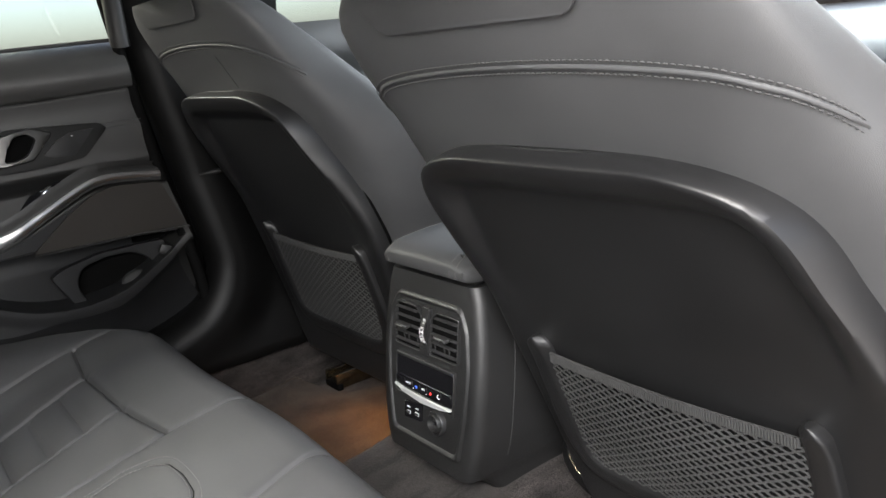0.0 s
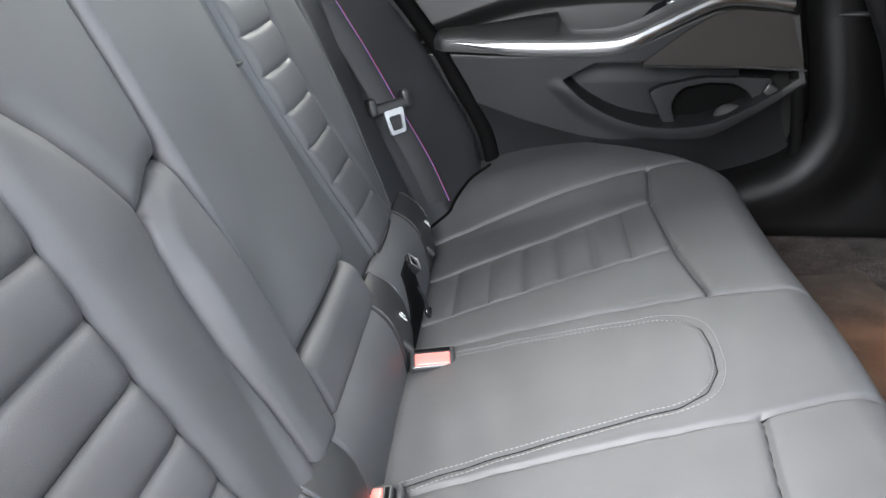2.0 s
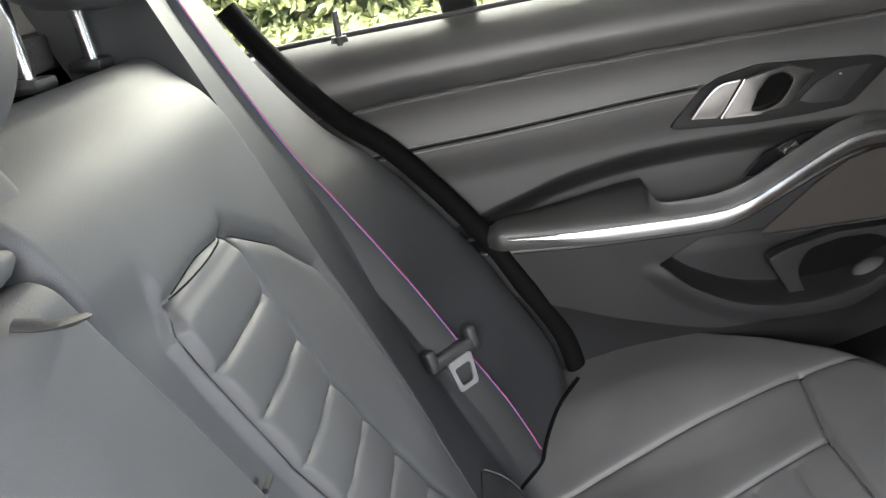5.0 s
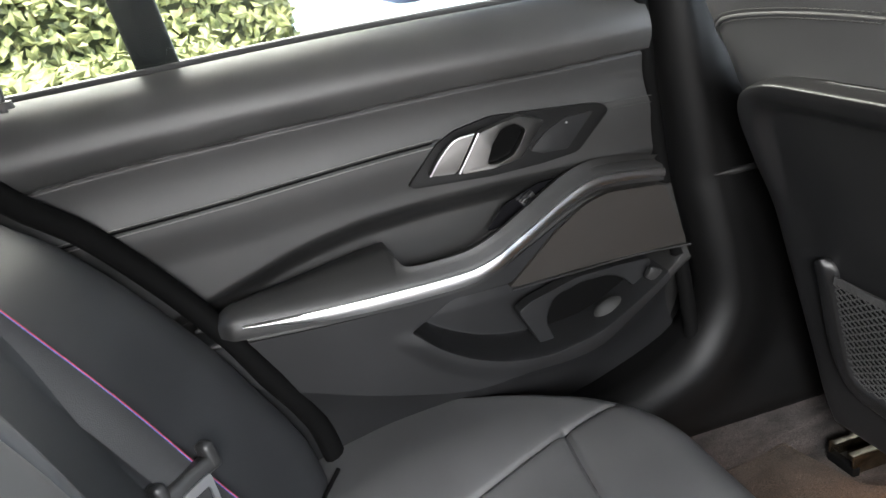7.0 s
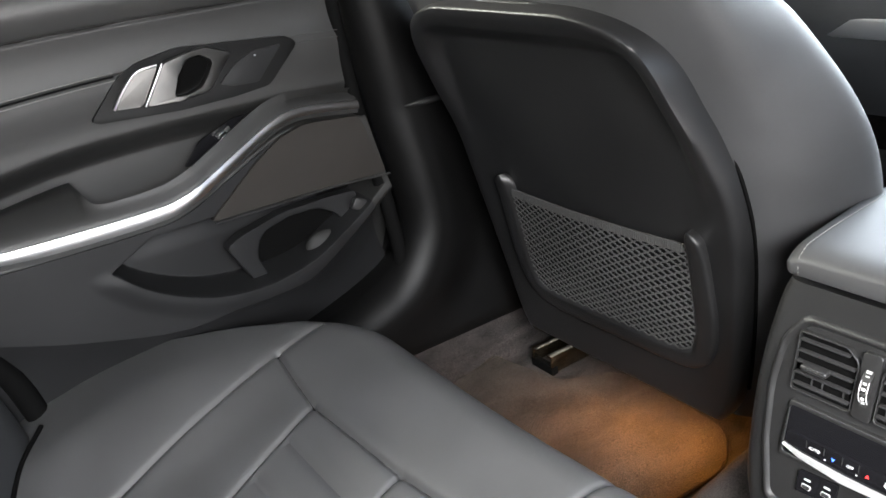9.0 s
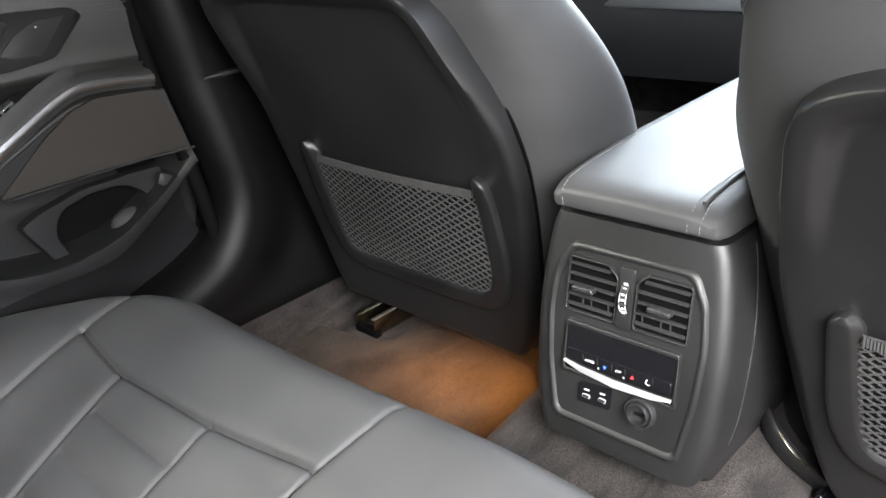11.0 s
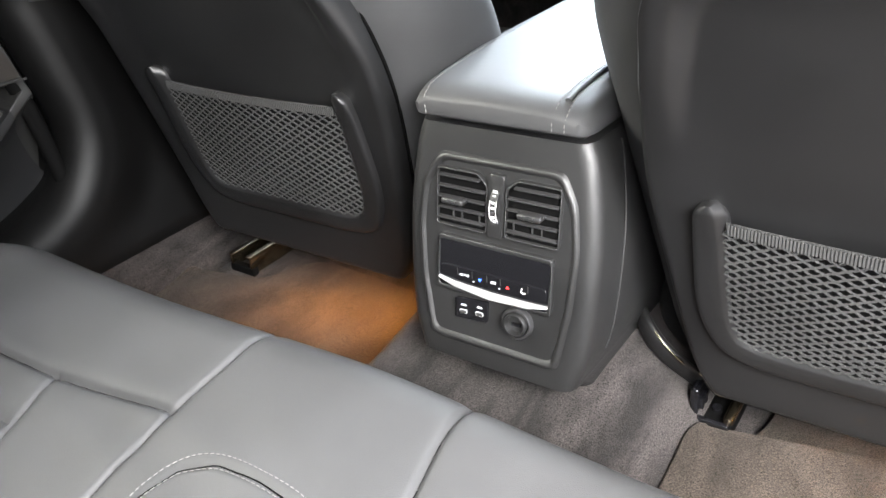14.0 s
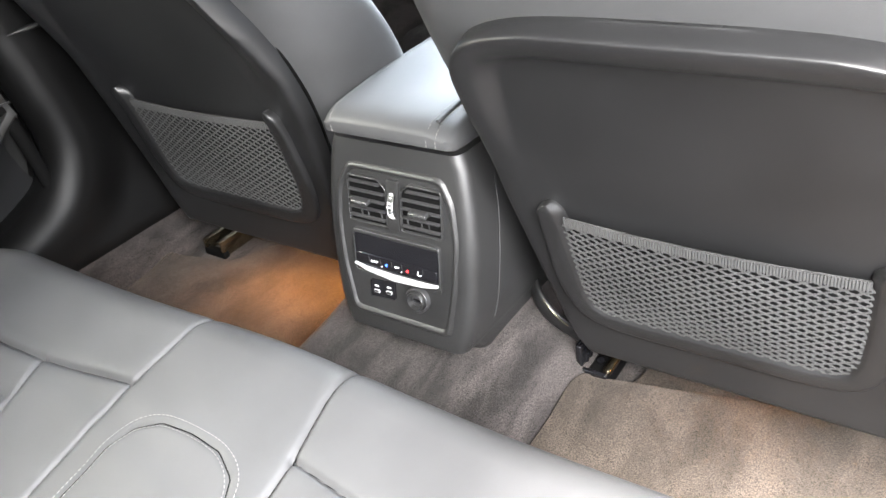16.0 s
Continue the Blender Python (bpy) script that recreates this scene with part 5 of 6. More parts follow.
rings = [lid_ring(0.860 + 0.030 * (1 - math.cos(t_)), 0.009 * (1 - math.sin(t_))) for t_ in np.linspace(0, math.pi / 2, 7)] + [lid_ring(y, 0.0) for y in np.linspace(0.900, 1.40, 40)]
loft("cushion", rings, LEATHER, lid, sharp=60)
for c in (-0.080, 0.064, 0.077):
    line = [(CX + c * 0.97, 0.8580, 0.418), (CX + c * 0.98, 0.8575, 0.428), (CX + c, 0.862, 0.4375), (CX + c, 0.874, 0.4450)]
    line += [(CX + c * (1 + 0.06 * float(step(np.array(y), 0.86, 1.05))), y, float(lid_top(y)) + 0.0012) for y in np.linspace(0.89, 1.38, 40)]
    stitches("stitching", line, THREAD, lid, label="pale contrast stitching")
tube("piped_seam", [(CX + 0.0705, y, float(lid_top(y)) + 0.0005) for y in np.linspace(0.875, 1.38, 30)], 0.0028, LEATHER, lid, sides=6)
box("hinge_base", (CX, 1.14, 0.410), (0.17, 0.52, 0.016), PLASTIC, lid, bevel=0.006)

# ---- rear door ----
door = thing("rear_door", "black rear door card with aluminium trim strip and map pocket, closed", "car door")


def sill_low(y):
    return spl(y, [-0.15, -0.024, 0.077, 0.20, 0.332, 0.473, 0.624, 0.729, 0.85], [0.630, 0.646, 0.656, 0.664, 0.671, 0.677, 0.681, 0.685, 0.687])


def sill_top(y):
    return spl(y, [-0.15, -0.06, 0.12, 0.32, 0.53, 0.75, 0.85], [0.738, 0.744, 0.753, 0.764, 0.771, 0.775, 0.776])


def seam_z(y):
    return spl(y, [-0.15, 0.034, 0.18, 0.44, 0.69, 0.75, 0.85], [0.565, 0.583, 0.594, 0.617, 0.622, 0.621, 0.62])


TRIM_Y = [0.172, 0.282, 0.425, 0.479, 0.540, 0.610, 0.650, 0.700, 0.760]
TRIM_TOP = [0.4625, 0.460, 0.462, 0.470, 0.496, 0.526, 0.535, 0.532, 0.524]
TRIM_LOW = [0.4610, 0.445, 0.445, 0.454, 0.482, 0.513, 0.523, 0.521, 0.513]


def trim_x(y):
    return spl(y, [0.10, 0.18, 0.45, 0.52, 0.60, 0.68, 0.76], [-0.664, -0.651, -0.650, -0.657, -0.675, -0.690, -0.699])


POCKET_LIP = [(0.372, 0.393), (0.416, 0.354), (0.472, 0.325), (0.526, 0.310), (0.582, 0.305), (0.648, 0.313), (0.697, 0.335), (0.740, 0.359), (0.788, 0.393)]
POCKET = [tuple(p) for p in smooth_line(POCKET_LIP, 4)] + [(0.784, 0.405), (0.650, 0.4140), (0.520, 0.426), (0.430, 0.425)]


def inside_outline(Y, Z, poly):
    """Signed distance to an outline, positive inside."""
    d, _ = distance(Y, Z, poly + poly[:1])
    inn = np.zeros(Y.shape, bool)
    for (a, b), (c, e) in zip(poly, poly[1:] + poly[:1]):
        cross = (b > Z) != (e > Z)
        inn ^= cross & (Y < (c - a) * (Z - b) / (e - b + 1e-12) + a)
    return np.where(inn, d, -d)


def door_surface(Yd, Zd):
    """The door card's inner face: sill, insert, hollow over the armrest, lower part and pocket."""
    sl, st, tt = sill_low(Yd), seam_z(Yd), spl(Yd, TRIM_Y, TRIM_TOP)
    k = np.clip((Zd - sl) / (sill_top(Yd) - sl), 0, 1)
    x = np.where(Zd > sl, -0.704 + 0.013 * np.sin(np.pi / 2 * np.clip(k / 0.36, 0, 1)) - 0.058 * np.clip((k - 0.25) / 0.75, 0, 1) ** 2.4, -0.704)
    # insert between sill and seam, a touch hollow
    x = x - 0.004 * np.sin(np.pi * np.clip((Zd - st) / (sl - st), 0, 1))
    d, _ = distance(Yd, Zd, list(zip(np.linspace(-0.14, 0.45, 12), seam_z(np.linspace(-0.14, 0.45, 12)))))
    x = x - 0.0022 * np.exp(-((d / 0.0022) ** 2))
    x = x - 0.0028 * np.exp(-(((Zd - sl) / 0.0024) ** 2))
    # hollow above the armrest
    brow = spl(Yd, [-0.15, 0.05, 0.186, 0.255, 0.314, 0.364, 0.447, 0.60, 0.85], [0.42, 0.452, 0.496, 0.520, 0.533, 0.540, 0.546, 0.550, 0.552])
    hollow = (0.030 * step(brow - Zd, -0.004, 0.034) + 0.005 * step(st - Zd, 0.01, 0.06)) * (1 - step(tt - 0.02 - Zd, -0.01, 0.02))
    x = x - hollow * (1 - 0.4 * step(Yd, 0.60, 0.72))
    # lower part stands out again under the trim
    lowmask = step(tt - 0.012 - Zd, 0.0, 0.015)
    x = x * (1 - lowmask) + lowmask * (-0.668 - 0.030 * step(Yd, 0.45, 0.75) - 0.008 * step(0.30 - Yd, 0, 0.3))
    # the panel tucks in below a crease that runs down to the pocket and along its lip
    crease = spl(Yd, [-0.15, 0.10, 0.23, 0.319, 0.435, 0.525, 0.60, 0.653, 0.727, 0.79, 0.85], [0.45, 0.392, 0.348, 0.317, 0.288, 0.288, 0.284, 0.291, 0.333, 0.378, 0.41])
    tuck = np.maximum(crease - Zd, 0)
    x = x - lowmask * 0.052 * (1 - np.exp(-tuck / 0.10)) * (0.75 + 0.9 * step(Yd, 0.45, 0.64))
    pd = inside_outline(Yd, Zd, POCKET)
    x = x - 0.075 * step(pd, 0.0, 0.006) + 0.004 * step(pd, -0.032, -0.006) * (1 - step(Zd, 0.37, 0.40))
    return x


ny, nz = 300, 560
v = np.linspace(0, 1, nz)
Zd = 0.10 + 0.67 * v[None, :]
edge_y = spl(Zd, [0.0, 0.10, 0.20, 0.32, 0.41, 0.51, 0.62, 0.69, 0.80], [0.70, 0.75, 0.79, 0.812, 0.792, 0.768, 0.752, 0.742, 0.735])
Yd = -0.14 + (edge_y + 0.14) * np.linspace(0, 1, ny)[:, None]
Zd = 0.10 + (sill_top(Yd) - 0.10) * v[None, :]
x = door_surface(Yd, Zd)
sheet("door_card", np.stack([x, Yd, Zd], -1), (-0.008, 0, -0.004), DOORSKIN, door, sharp=50)
# soft skin over the window sill, its paler colour holding the window's light
ks = np.linspace(0.012, 1, 90)
Ys = Yd[:, :1] * np.ones((1, 90))
Zs = sill_low(Ys) + (sill_top(Ys) - sill_low(Ys)) * ks[None, :]
Ys = -0.14 + (spl(Zs, [0.0, 0.62, 0.69, 0.80], [0.76, 0.752, 0.742, 0.735]) + 0.14) * np.linspace(0, 1, ny)[:, None]
sheet("door_sill", np.stack([door_surface(Ys, Zs) + 0.0025, Ys, Zs], -1), (-0.002, 0, 0), SILL_LIT_SKIN, door, "soft window sill, lightened to hold the window's light", sharp=50)
# hard lower panel under the trim strip
Yl = -0.10 + (np.minimum(edge_y, 0.9) + 0.10) * np.linspace(0, 1, ny)[:, None]
Zl = 0.104 + (spl(Yl, TRIM_Y, TRIM_TOP) - 0.030 - 0.104) * v[None, :]
sheet("lower_panel", np.stack([door_surface(Yl, Zl) + 0.003, Yl, Zl], -1), (-0.004, 0, 0), LOWER, door, "hard black lower door panel with map pocket", sharp=50)
for o in (0.0045, -0.0045):
    for a, b, thread in ((-0.12, 0.440, THREAD), (0.678, 0.745, DARKTHREAD)):
        ys = np.linspace(a, b, 40)
        line = np.stack([-0.7032 + 0 * ys, ys, seam_z(ys) + o], -1)
        tube("thread_bed", line, 0.0007, thread, door, sides=6)
        stitches("stitching", line + np.array([0.0006, 0, 0]), thread, door, thick=0.0007)
tube("door_seam", [(-0.7063, y, float(seam_z(y))) for y in np.linspace(-0.12, 0.44, 30)], 0.0012, SHADE_BLACK, door, sides=6)

# armrest pad that runs into the trim strip
ys = np.linspace(0.118, 0.760, 130)
rings = []
for y in ys:
    t0, t1, xf = float(spl(y, TRIM_Y, TRIM_TOP)), float(spl(y, TRIM_Y, TRIM_LOW)), float(trim_x(y))
    grow = float(step(np.array(y), 0.116, 0.165))
    back = float(spl(y, [0.1, 0.352, 0.366, 0.388, 0.50, 0.60, 0.68, 0.76], [-0.690, -0.716, -0.704, -0.677, -0.678, -0.700, -0.705, -0.708]))
    rise = float(spl(y, [0.1, 0.20, 0.348, 0.366, 0.386, 0.50, 0.60, 0.68, 0.76], [0.000, 0.018, 0.041, 0.034, 0.014, 0.018, 0.020, 0.016, 0.010]))
    low = min(t1, t0 - 0.012) - 0.006
    c = [(xf - 0.001, low), (xf, (low + t0) / 2), (xf - 0.001, t0), (xf - 0.003, t0 + 0.006), (xf - 0.010, t0 + 0.012), (xf + (back - xf) * 0.5, t0 + 0.012 + rise * 0.6), (back, t0 + rise), (back - 0.03, t0 + rise - 0.02), (back - 0.03, low)]
    mz = (t0 + low) / 2
    rings.append([(xf - 0.03 + (a - xf + 0.03) * max(grow, 0.15), y, mz + (b - mz) * max(grow, 0.15)) for a, b in c])
loft("armrest", rings, DOORSKIN, door, "padded black door armrest", sharp=50)
# aluminium strip
ys = np.linspace(TRIM_Y[0], TRIM_Y[-1], 110)
P = []
for y in ys:
    t0, t1, xf = float(spl(y, TRIM_Y, TRIM_TOP)), float(spl(y, TRIM_Y, TRIM_LOW)), float(trim_x(y))
    P.append([(xf + 0.0025 + 0.002 * math.sin(math.pi * s), y, t1 + (t0 - t1) * s) for s in np.linspace(0, 1, 8)])
sheet("trim_strip", np.array(P), (-0.004, 0, 0), ALU, door, "satin aluminium trim strip", sharp=60)
# speaker field
SPK = [(0.505, 0.4215), (0.530, 0.440), (0.580, 0.478), (0.625, 0.503), (0.665, 0.512), (0.755, 0.504), (0.790, 0.412), (0.650, 0.4165)]
spk = plate("speaker_grille", rounded(SPK, 0.008), lambda a, b, c: Vector((-0.660 - 0.030 * float(step(np.array(a), 0.45, 0.75)) + c, a, b)), 0.012, GRILLE, door, "brown-black speaker cover", bevel=0.002)
tube("grille_seam", [(-0.659 - 0.030 * float(step(np.array(a), 0.45, 0.75)), a, b) for a, b in smooth_line([(0.510, 0.419), (0.60, 0.4155), (0.70, 0.4125), (0.795, 0.4075)], 8)], 0.0018, PLASTIC, door, sides=6)
box("speaker_badge", (-0.6895, 0.744, 0.434), (0.001, 0.042, 0.006), PLASTIC, spk, "plain dark badge", bevel=0.0004, turn=Euler((0.05, 0, 0)).to_matrix().to_4x4())
# handle
BEZ = [(0.402, 0.570), (0.442, 0.615), (0.467, 0.628), (0.518, 0.638), (0.667, 0.630), (0.683, 0.619), (0.634, 0.571), (0.582, 0.565), (0.511, 0.562), (0.410, 0.566)]
plate("handle_bezel", rounded(BEZ, 0.008), lambda a, b, c: Vector((-0.7005 + c, a, b)), 0.006, PILLAR, door, "black handle surround", bevel=0.0015)
hx = lambda a: -0.694 + 0.012 * math.sin(math.pi * min(max((a - 0.42) / 0.16, 0), 1))
plate("handle_plate", rounded([(0.427, 0.580), (0.443, 0.603), (0.461, 0.620), (0.488, 0.625), (0.461, 0.579)], 0.004), lambda a, b, c: Vector((hx(a) + c, a, b)), 0.008, SATIN, door, "satin aluminium handle plate", bevel=0.0018)
h_o = [(0.464, 0.578), (0.493, 0.626), (0.522, 0.632), (0.550, 0.636), (0.586, 0.623), (0.564, 0.601), (0.547, 0.582), (0.505, 0.578)]
h_i = [(0.499, 0.584), (0.508, 0.608), (0.522, 0.625), (0.541, 0.628), (0.557, 0.617), (0.547, 0.601), (0.536, 0.589), (0.516, 0.583)]
plate("door_handle", rounded(h_o, 0.006), lambda a, b, c: Vector((hx(a) + 0.004 + c, a, b)), 0.012, SATIN, door, "satin aluminium door handle", bevel=0.002, hole=rounded(h_i, 0.006))
for name_, pts_ in (("handle_rib", [(0.463, 0.579), (0.478, 0.603), (0.492, 0.626)]), ("handle_edge", [(0.428, 0.581), (0.444, 0.604), (0.462, 0.621), (0.486, 0.6255)])):
    tube(name_, [(hx(a) + 0.0035, a, b) for a, b in smooth_line(pts_, 6)], 0.0014, ALU, door, "bright polished edge", sides=8)
# flat black plate paints the shade inside the handle's hole
plate("handle_shade_plate", rounded(h_i, 0.006), lambda a, b, c: Vector((-0.6985 + c, a, b)), 0.002, SHADE_BLACK, door)
plate("lock_panel", rounded([(0.566, 0.585), (0.590, 0.607), (0.617, 0.619), (0.658, 0.621), (0.618, 0.578), (0.582, 0.579)], 0.004), lambda a, b, c: Vector((-0.6985 + c, a, b)), 0.003, LOWER, door, "dark lock panel", bevel=0.0008)
box("lock_button", (-0.697, 0.618, 0.613), (0.002, 0.003, 0.0025), ALU, door, "pale lock symbol", bevel=0.001)
# window switch
plate("switch_panel", rounded([(0.501, 0.486), (0.528, 0.516), (0.579, 0.536), (0.620, 0.538), (0.577, 0.508), (0.527, 0.488)], 0.005), lambda a, b, c: Vector((-0.712 + c, a, b)), 0.004, GLOSS, door, "gloss black switch panel", bevel=0.001)
box("window_switch", (-0.707, 0.560, 0.520), (0.010, 0.022, 0.010), PLASTIC, door, "window switch with a chrome tip", bevel=0.002, turn=Euler((0.6, 0, 0)).to_matrix().to_4x4())
box("switch_tip", (-0.7005, 0.556, 0.5205), (0.004, 0.010, 0.005), CHROME, door, bevel=0.001, turn=Euler((0.6, 0, 0)).to_matrix().to_4x4())
# bottle holder in the map pocket
B_OUT = [(0.530, 0.364), (0.553, 0.375), (0.624, 0.388), (0.695, 0.387), (0.752, 0.386), (0.745, 0.345), (0.692, 0.305), (0.637, 0.288), (0.570, 0.290)]
B_IN = [(0.572, 0.340), (0.588, 0.370), (0.635, 0.379), (0.683, 0.376), (0.710, 0.361), (0.730, 0.338), (0.690, 0.315), (0.637, 0.295), (0.590, 0.293)]
plate("bottle_holder", rounded(B_OUT, 0.010), lambda a, b, c: Vector((-0.700 - 0.022 * float(step(np.array(a), 0.50, 0.72)) + c, a, b)), 0.02, LOWER, door, "black bottle holder rim", bevel=0.003, hole=rounded(B_IN, 0.014))
# flat black plate stands in for the shade inside the holder
plate("bottle_shade_plate", rounded(B_IN, 0.014), lambda a, b, c: Vector((-0.745 + c, a, b)), 0.004, SHADE_BLACK, door, "flat black plate painting the bottle holder's inner shade")
bm = bmesh.new()
bmesh.ops.create_uvsphere(bm, u_segments=24, v_segments=14, radius=1, matrix=Matrix.Translation((-0.720, 0.684, 0.318)) @ Matrix.Diagonal((0.016, 0.030, 0.022, 1)))
part("bottle_rest", bm, DARK, door, "rounded bottle rest")
box("pocket_wedge", (-0.705, 0.744, 0.368), (0.012, 0.026, 0.020), PLASTIC, door, bevel=0.006, turn=Euler((-0.5, 0, 0)).to_matrix().to_4x4())
# window: frame, divider, lock pin, glass
tube("window_seal", [(-0.724, y, float(sill_top(y)) - 0.002) for y in np.linspace(-0.14, 0.74, 40)], 0.0035, RUBBER, door, "black window seal", sides=8)
box("window_divider", (-0.722, 0.1236, 0.90), (0.022, 0.047, 0.32), PILLAR, door, "black window divider post", bevel=0.005, segments=3, turn=Euler((0.155, 0.18, 0)).to_matrix().to_4x4())
tube("lock_pin", [(-0.711, -0.012, 0.734), (-0.711, -0.012, 0.770), (-0.711, -0.012, 0.777)], [0.0046, 0.0044, 0.0034], PLASTIC, door, "black lock pin")
tube("pin_collar", [(-0.711, -0.012, 0.738), (-0.711, -0.012, 0.7455)], [0.012, 0.010], PLASTIC, door, sides=16)
gl = plate("window_glass", [(-0.14, 0.74), (0.735, 0.77), (0.70, 1.03), (0.10, 1.05), (-0.14, 0.98)], lambda a, b, c: Vector((-0.735 + (b - 0.75) * 0.38 + c, a, b)), 0.004, GLASS, door, "clear window glass")
gl.visible_shadow = False
tube("window_frame", smooth_line([(-0.70, 0.735, 0.76), (-0.665, 0.725, 0.90), (-0.63, 0.70, 1.02)], 8), 0.018, PLASTIC, door, "black window frame", sides=10)
# black tube put in for the shaded gap between bolster and door
zs = np.linspace(0.06, 0.80, 54)
edge_line = [(float(outer_y(z)) - 0.001, z) for z in zs]
skin = np.maximum([float(door_surface(np.array([[y]]), np.array([[z]]))[0, 0]) + 0.002 for y, z in edge_line], -0.686)
skin = np.convolve(np.pad(skin, 4, mode="edge"), np.ones(9) / 9, "valid")
structure(tube("bolster_gap_tube", [(d, y, z) for d, (y, z) in zip(skin, edge_line)], 0.0145, SEAL, sides=10), "black tube for the shaded gap between side bolster and door", "seal")
# box added behind the gap to block daylight between door and pillar
structure(box("pillar_gap_blocker", (-0.775, 0.81, 0.43), (0.02, 0.22, 0.66), SEAL, bevel=0.004), "added black box blocking daylight between door and pillar", "seal")
structure(box("door_gap_seal", (-0.800, 0.10, 0.38), (0.03, 0.62, 0.60), SEAL, bevel=0.005), "black rubber lining of the door gap", "seal")

# ---- front of the cabin ----
dash = thing("dashboard", "black dashboard with a pale lower band", "dashboard")
rings = []
for xk in np.linspace(-0.72, 0.72, 24):
    c = [(1.98, 0.40), (1.62, 0.36), (1.56, 0.46), (1.55, 0.58), (1.60, 0.64), (1.72, 0.68), (1.98, 0.70)]
    rings.append([(xk, y + 0.02 * math.cos(xk * 3), z) for y, z in c])
loft("dash_body", rings, LEATHER_SIDE, dash, sharp=50)
box("dash_trim", (0, 1.566, 0.52), (1.36, 0.012, 0.035), ALU, dash, "aluminium dash strip", bevel=0.004)
box("screen", (-0.02, 1.60, 0.70), (0.30, 0.02, 0.11), GLOSS, dash, "gloss black display", bevel=0.005, turn=Euler((-0.2, 0, 0)).to_matrix().to_4x4())
fc = thing("front_console", "black front console between the seats with gear selector", "console")
box("console_body", (CX, 1.60, 0.30), (0.24, 0.36, 0.22), GLOSS, fc, bevel=0.02, segments=4)
tube("selector", [(CX - 0.04, 1.52, 0.40), (CX - 0.04, 1.50, 0.47)], [0.012, 0.020], GLOSS, fc, "gloss selector lever")
fd = thing("front_door", "black front door card with aluminium strip, closed", "car door")
yg, zg = np.meshgrid(np.linspace(0.86, 1.95, 60), np.linspace(0.08, 0.775, 60), indexing="ij")
sheet("door_card", np.stack([-0.705 + 0.022 * np.sin(np.pi * np.clip((zg - 0.66) / 0.13, 0, 1)) - 0.02 * step(0.4 - zg, 0, 0.3), yg, zg], -1), (-0.04, 0, 0), DOORSKIN, fd)
tube("trim_strip", smooth_line([(-0.68, 0.98, 0.50), (-0.67, 1.2, 0.48), (-0.68, 1.5, 0.55), (-0.70, 1.8, 0.56)], 10), 0.012, ALU, fd, flat=1.0)
g2 = plate("window_glass", [(0.82, 0.77), (1.93, 0.77), (1.45, 1.04), (0.78, 1.04)], lambda a, b, c: Vector((-0.735 + (b - 0.75) * 0.38 + c, a, b)), 0.004, GLASS, fd, "clear window glass")
g2.visible_shadow = False
copy_thing(fd, Matrix.Diagonal((-1, 1, 1, 1)))
ws = structure(plate("windscreen", [(-0.70, 0.0), (0.70, 0.0), (0.58, 1.0), (-0.58, 1.0)], lambda a, b, c: Vector((a, 2.0 - 0.55 * b, 0.72 + 0.36 * b + c)), 0.004, GLASS), "clear windscreen", "windscreen")
ws.visible_shadow = False
rw = structure(plate("rear_window", [(-0.58, 0.0), (0.58, 0.0), (0.52, 1.0), (-0.52, 1.0)], lambda a, b, c: Vector((a, -0.95 + 0.45 * b, 0.83 + 0.22 * b + c)), 0.004, GLASS), "clear rear window", "window")
rw.visible_shadow = False

# ---- outside ----
GROUND = -0.38
n = 40
ext = np.r_[-400, -100, np.linspace(-30, 30, n), 100, 400]
gx, gy = np.meshgrid(ext, ext, indexing="ij")
structure(sheet("ground", np.stack([gx, gy, GROUND + 0 * gx], -1), (0, 0, -0.2), PAVE), "pale sunlit concrete paving", "ground")


def hedge(x0, x1, y0, y1, z0, z1, count, label):
    """A clipped hedge: a twiggy core box painted as inner shade, with many separate leaves."""
    t = thing("hedge", label, "hedge")
    rng = np.random.default_rng(5)
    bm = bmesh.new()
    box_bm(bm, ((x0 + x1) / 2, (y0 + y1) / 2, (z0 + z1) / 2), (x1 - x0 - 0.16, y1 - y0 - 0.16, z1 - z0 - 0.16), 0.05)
    part("core", bm, HEDGE_SHADE, t, "twiggy core with the inner shade in its colour")
    verts, faces = [], []
    for _ in range(count):
        f = rng.random()
        if f < 0.62:
            p = np.array([x1 - abs(rng.normal(0, 0.05)), rng.uniform(y0, y1), rng.uniform(z0, z1)])
            nrm = np.array([1, 0, 0.5])
        elif f < 0.86:
            p = np.array([rng.uniform(x0, x1), rng.uniform(y0, y1), z1 - abs(rng.normal(0, 0.05))])
            nrm = np.array([0, 0, 1.0])
        else:
            p = np.array([rng.uniform(x0, x1), y1 - abs(rng.normal(0, 0.05)), rng.uniform(z0, z1)])
            nrm = np.array([0, 1, 0.4])
        nrm = nrm + rng.normal(0, 0.55, 3)
        nrm /= np.linalg.norm(nrm)
        a = np.cross(nrm, rng.normal(0, 1, 3))
        a /= np.linalg.norm(a)
        b = np.cross(nrm, a)
        L, W = rng.uniform(0.022, 0.040), rng.uniform(0.012, 0.021)
        k = len(verts)
        verts += [p - a * L, p + b * W - nrm * 0.006, p + a * L, p - b * W - nrm * 0.006, p + nrm * 0.003]
        faces += [(k, k + 4, k + 1), (k + 1, k + 4, k + 2), (k + 2, k + 4, k + 3), (k + 3, k + 4, k)]
    tagged(mesh("foliage", verts, faces, LEAF, t, "glossy green and yellow-green leaves", smooth=False, fix=False), kind="stuff")
    return t


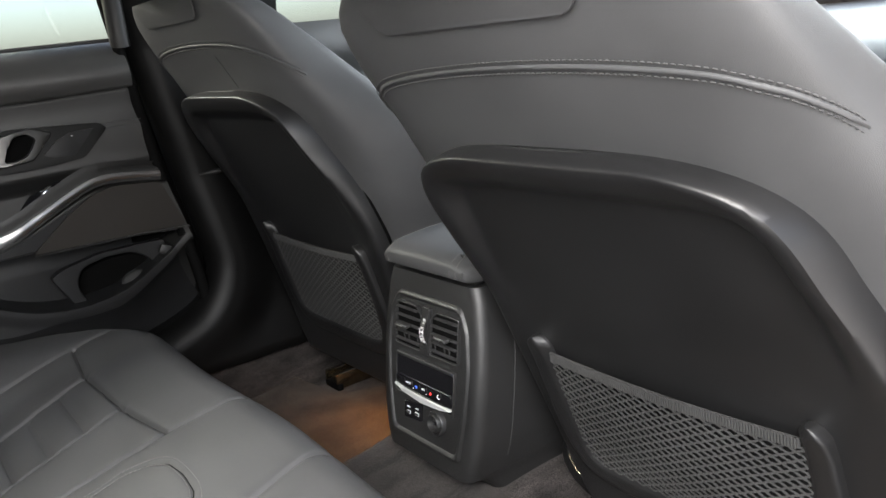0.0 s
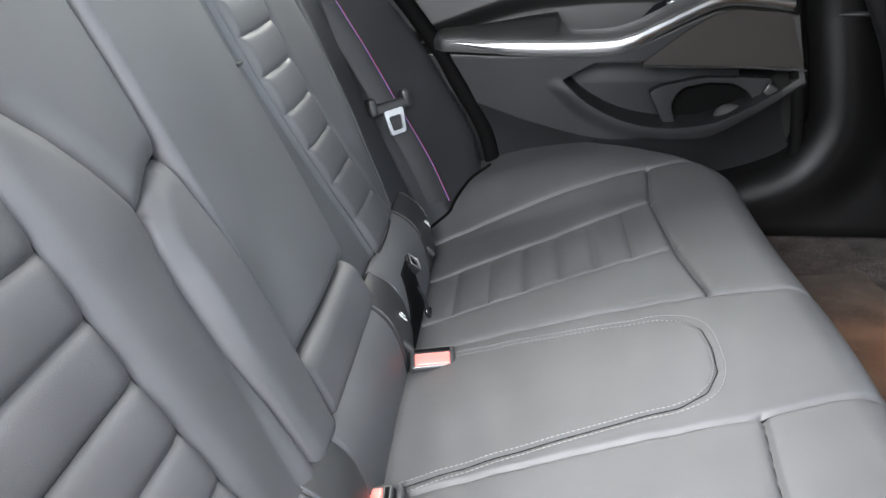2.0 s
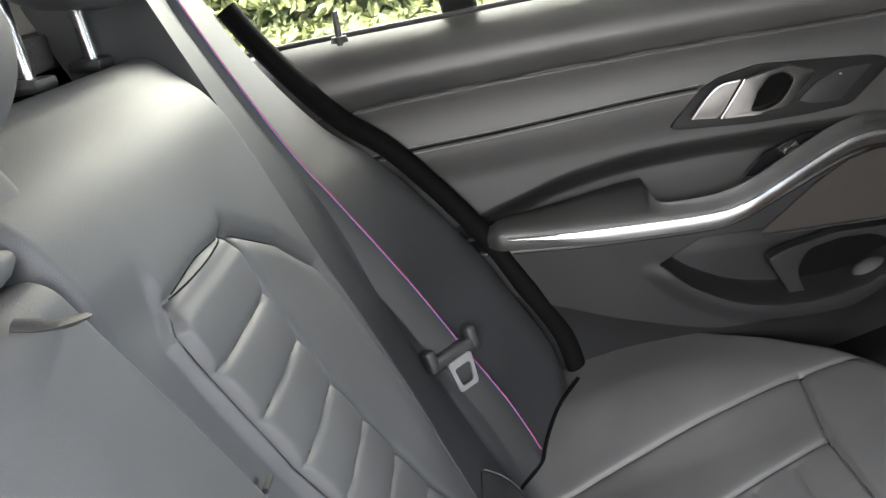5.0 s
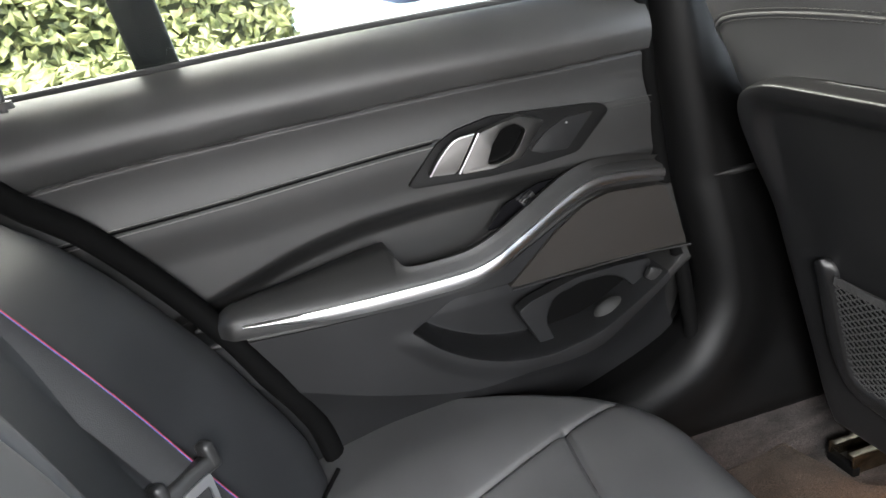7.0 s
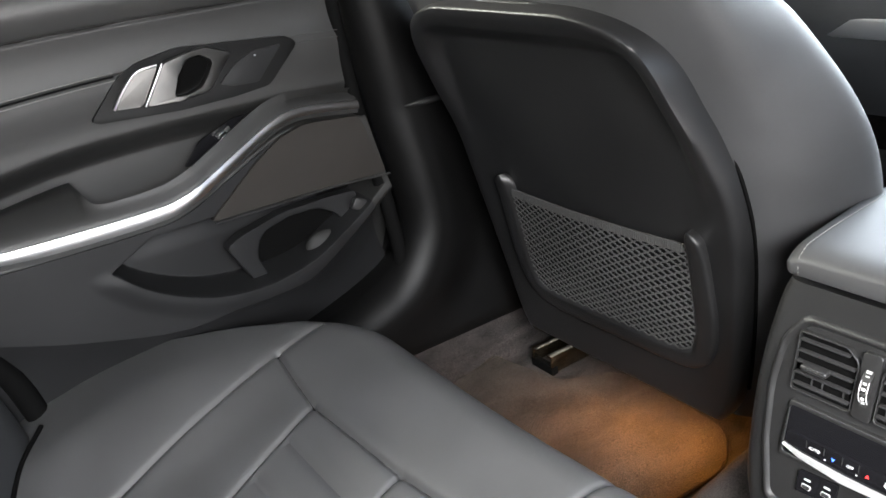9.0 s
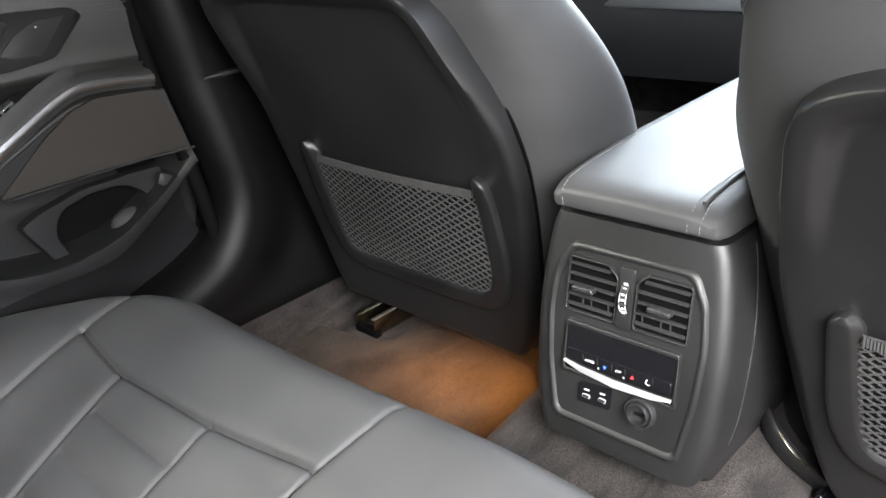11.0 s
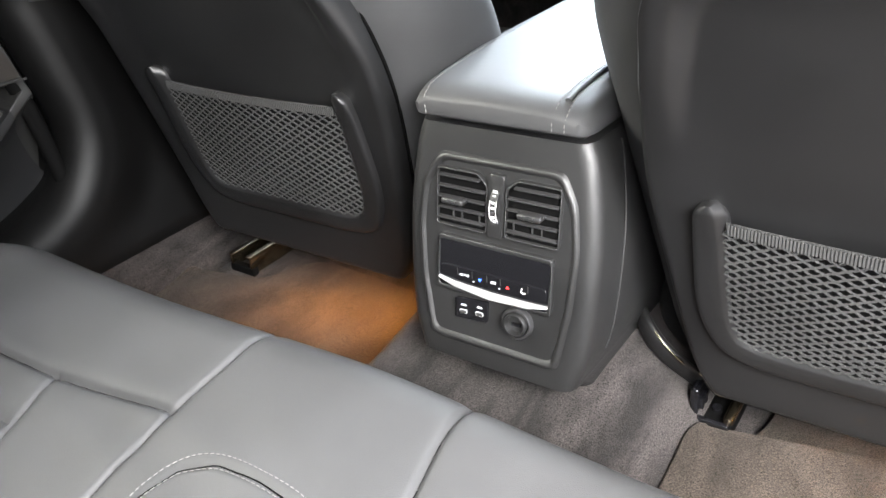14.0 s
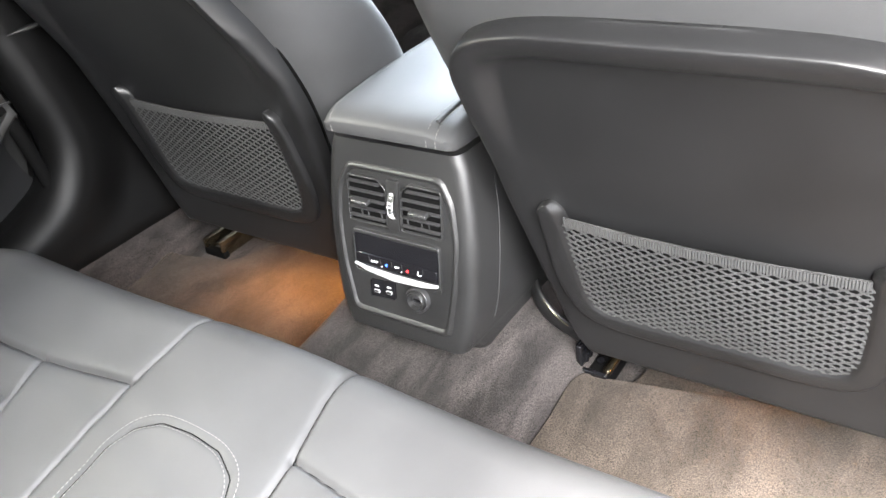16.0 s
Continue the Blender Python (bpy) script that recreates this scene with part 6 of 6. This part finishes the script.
hedge(-4.2, -3.0, -6.0, 0.62, GROUND, 1.9, 60000, "clipped laurel hedge with glossy green leaves")
hedge(-2.9, -2.3, -5.0, 0.30, GROUND, 0.62, 18000, "low sunlit hedge in front of the tall one")


def parked_car(x, y):
    t = thing("parked_car", "pale blue parked car seen through the window", "car")
    rings = []
    for k in np.linspace(-2.1, 2.1, 30):
        e = 1 - (abs(k) / 2.15) ** 6
        hood = float(spl(k, [-2.1, -1.6, -0.9, -0.4, 0.8, 1.5, 2.1], [0.55, 0.75, 0.82, 0.86, 0.88, 0.85, 0.6]))
        w = 0.85 * e**0.4
        rings.append([(x + a * w, y + k, GROUND + b) for a, b in ((-1, 0.25), (-1.0, 0.6), (-0.92, hood), (0, hood + 0.03), (0.92, hood), (1.0, 0.6), (1, 0.25))])
    loft("body", rings, PAINT, t, sharp=50)
    rings = []
    for k in np.linspace(-0.9, 1.5, 20):
        hh = float(spl(k, [-0.9, -0.3, 0.4, 1.0, 1.5], [0.84, 1.30, 1.42, 1.36, 0.88]))
        rings.append([(x + a * 0.74, y + k, GROUND + b) for a, b in ((-1, 0.82), (-0.80, hh - 0.04), (0, hh), (0.80, hh - 0.04), (1, 0.82))])
    loft("cabin", rings, GLOSS, t, "dark windows", sharp=50)
    box("bumper", (x, y - 2.08, GROUND + 0.40), (1.5, 0.18, 0.30), PAINTD, t, "teal bumper", bevel=0.06)
    for sx in (-0.78, 0.78):
        for sy in (-1.35, 1.35):
            bm = bmesh.new()
            bmesh.ops.create_cone(bm, cap_ends=True, segments=32, radius1=0.32, radius2=0.32, depth=0.2, matrix=Matrix.Translation((x + sx, y + sy, GROUND + 0.32)) @ Euler((0, math.pi / 2, 0)).to_matrix().to_4x4())
            bmesh.ops.bevel(bm, geom=list(bm.edges), offset=0.02, segments=2, affect="EDGES")
            wh = part("wheel", bm, RUBBER, t)
            bm = bmesh.new()
            bmesh.ops.create_cone(bm, cap_ends=True, segments=24, radius1=0.2, radius2=0.17, depth=0.215, matrix=Matrix.Translation((x + sx, y + sy, GROUND + 0.32)) @ Euler((0, math.pi / 2, 0)).to_matrix().to_4x4())
            part("rim", bm, ALU, wh)
    return t


parked_car(-6.2, 2.6)
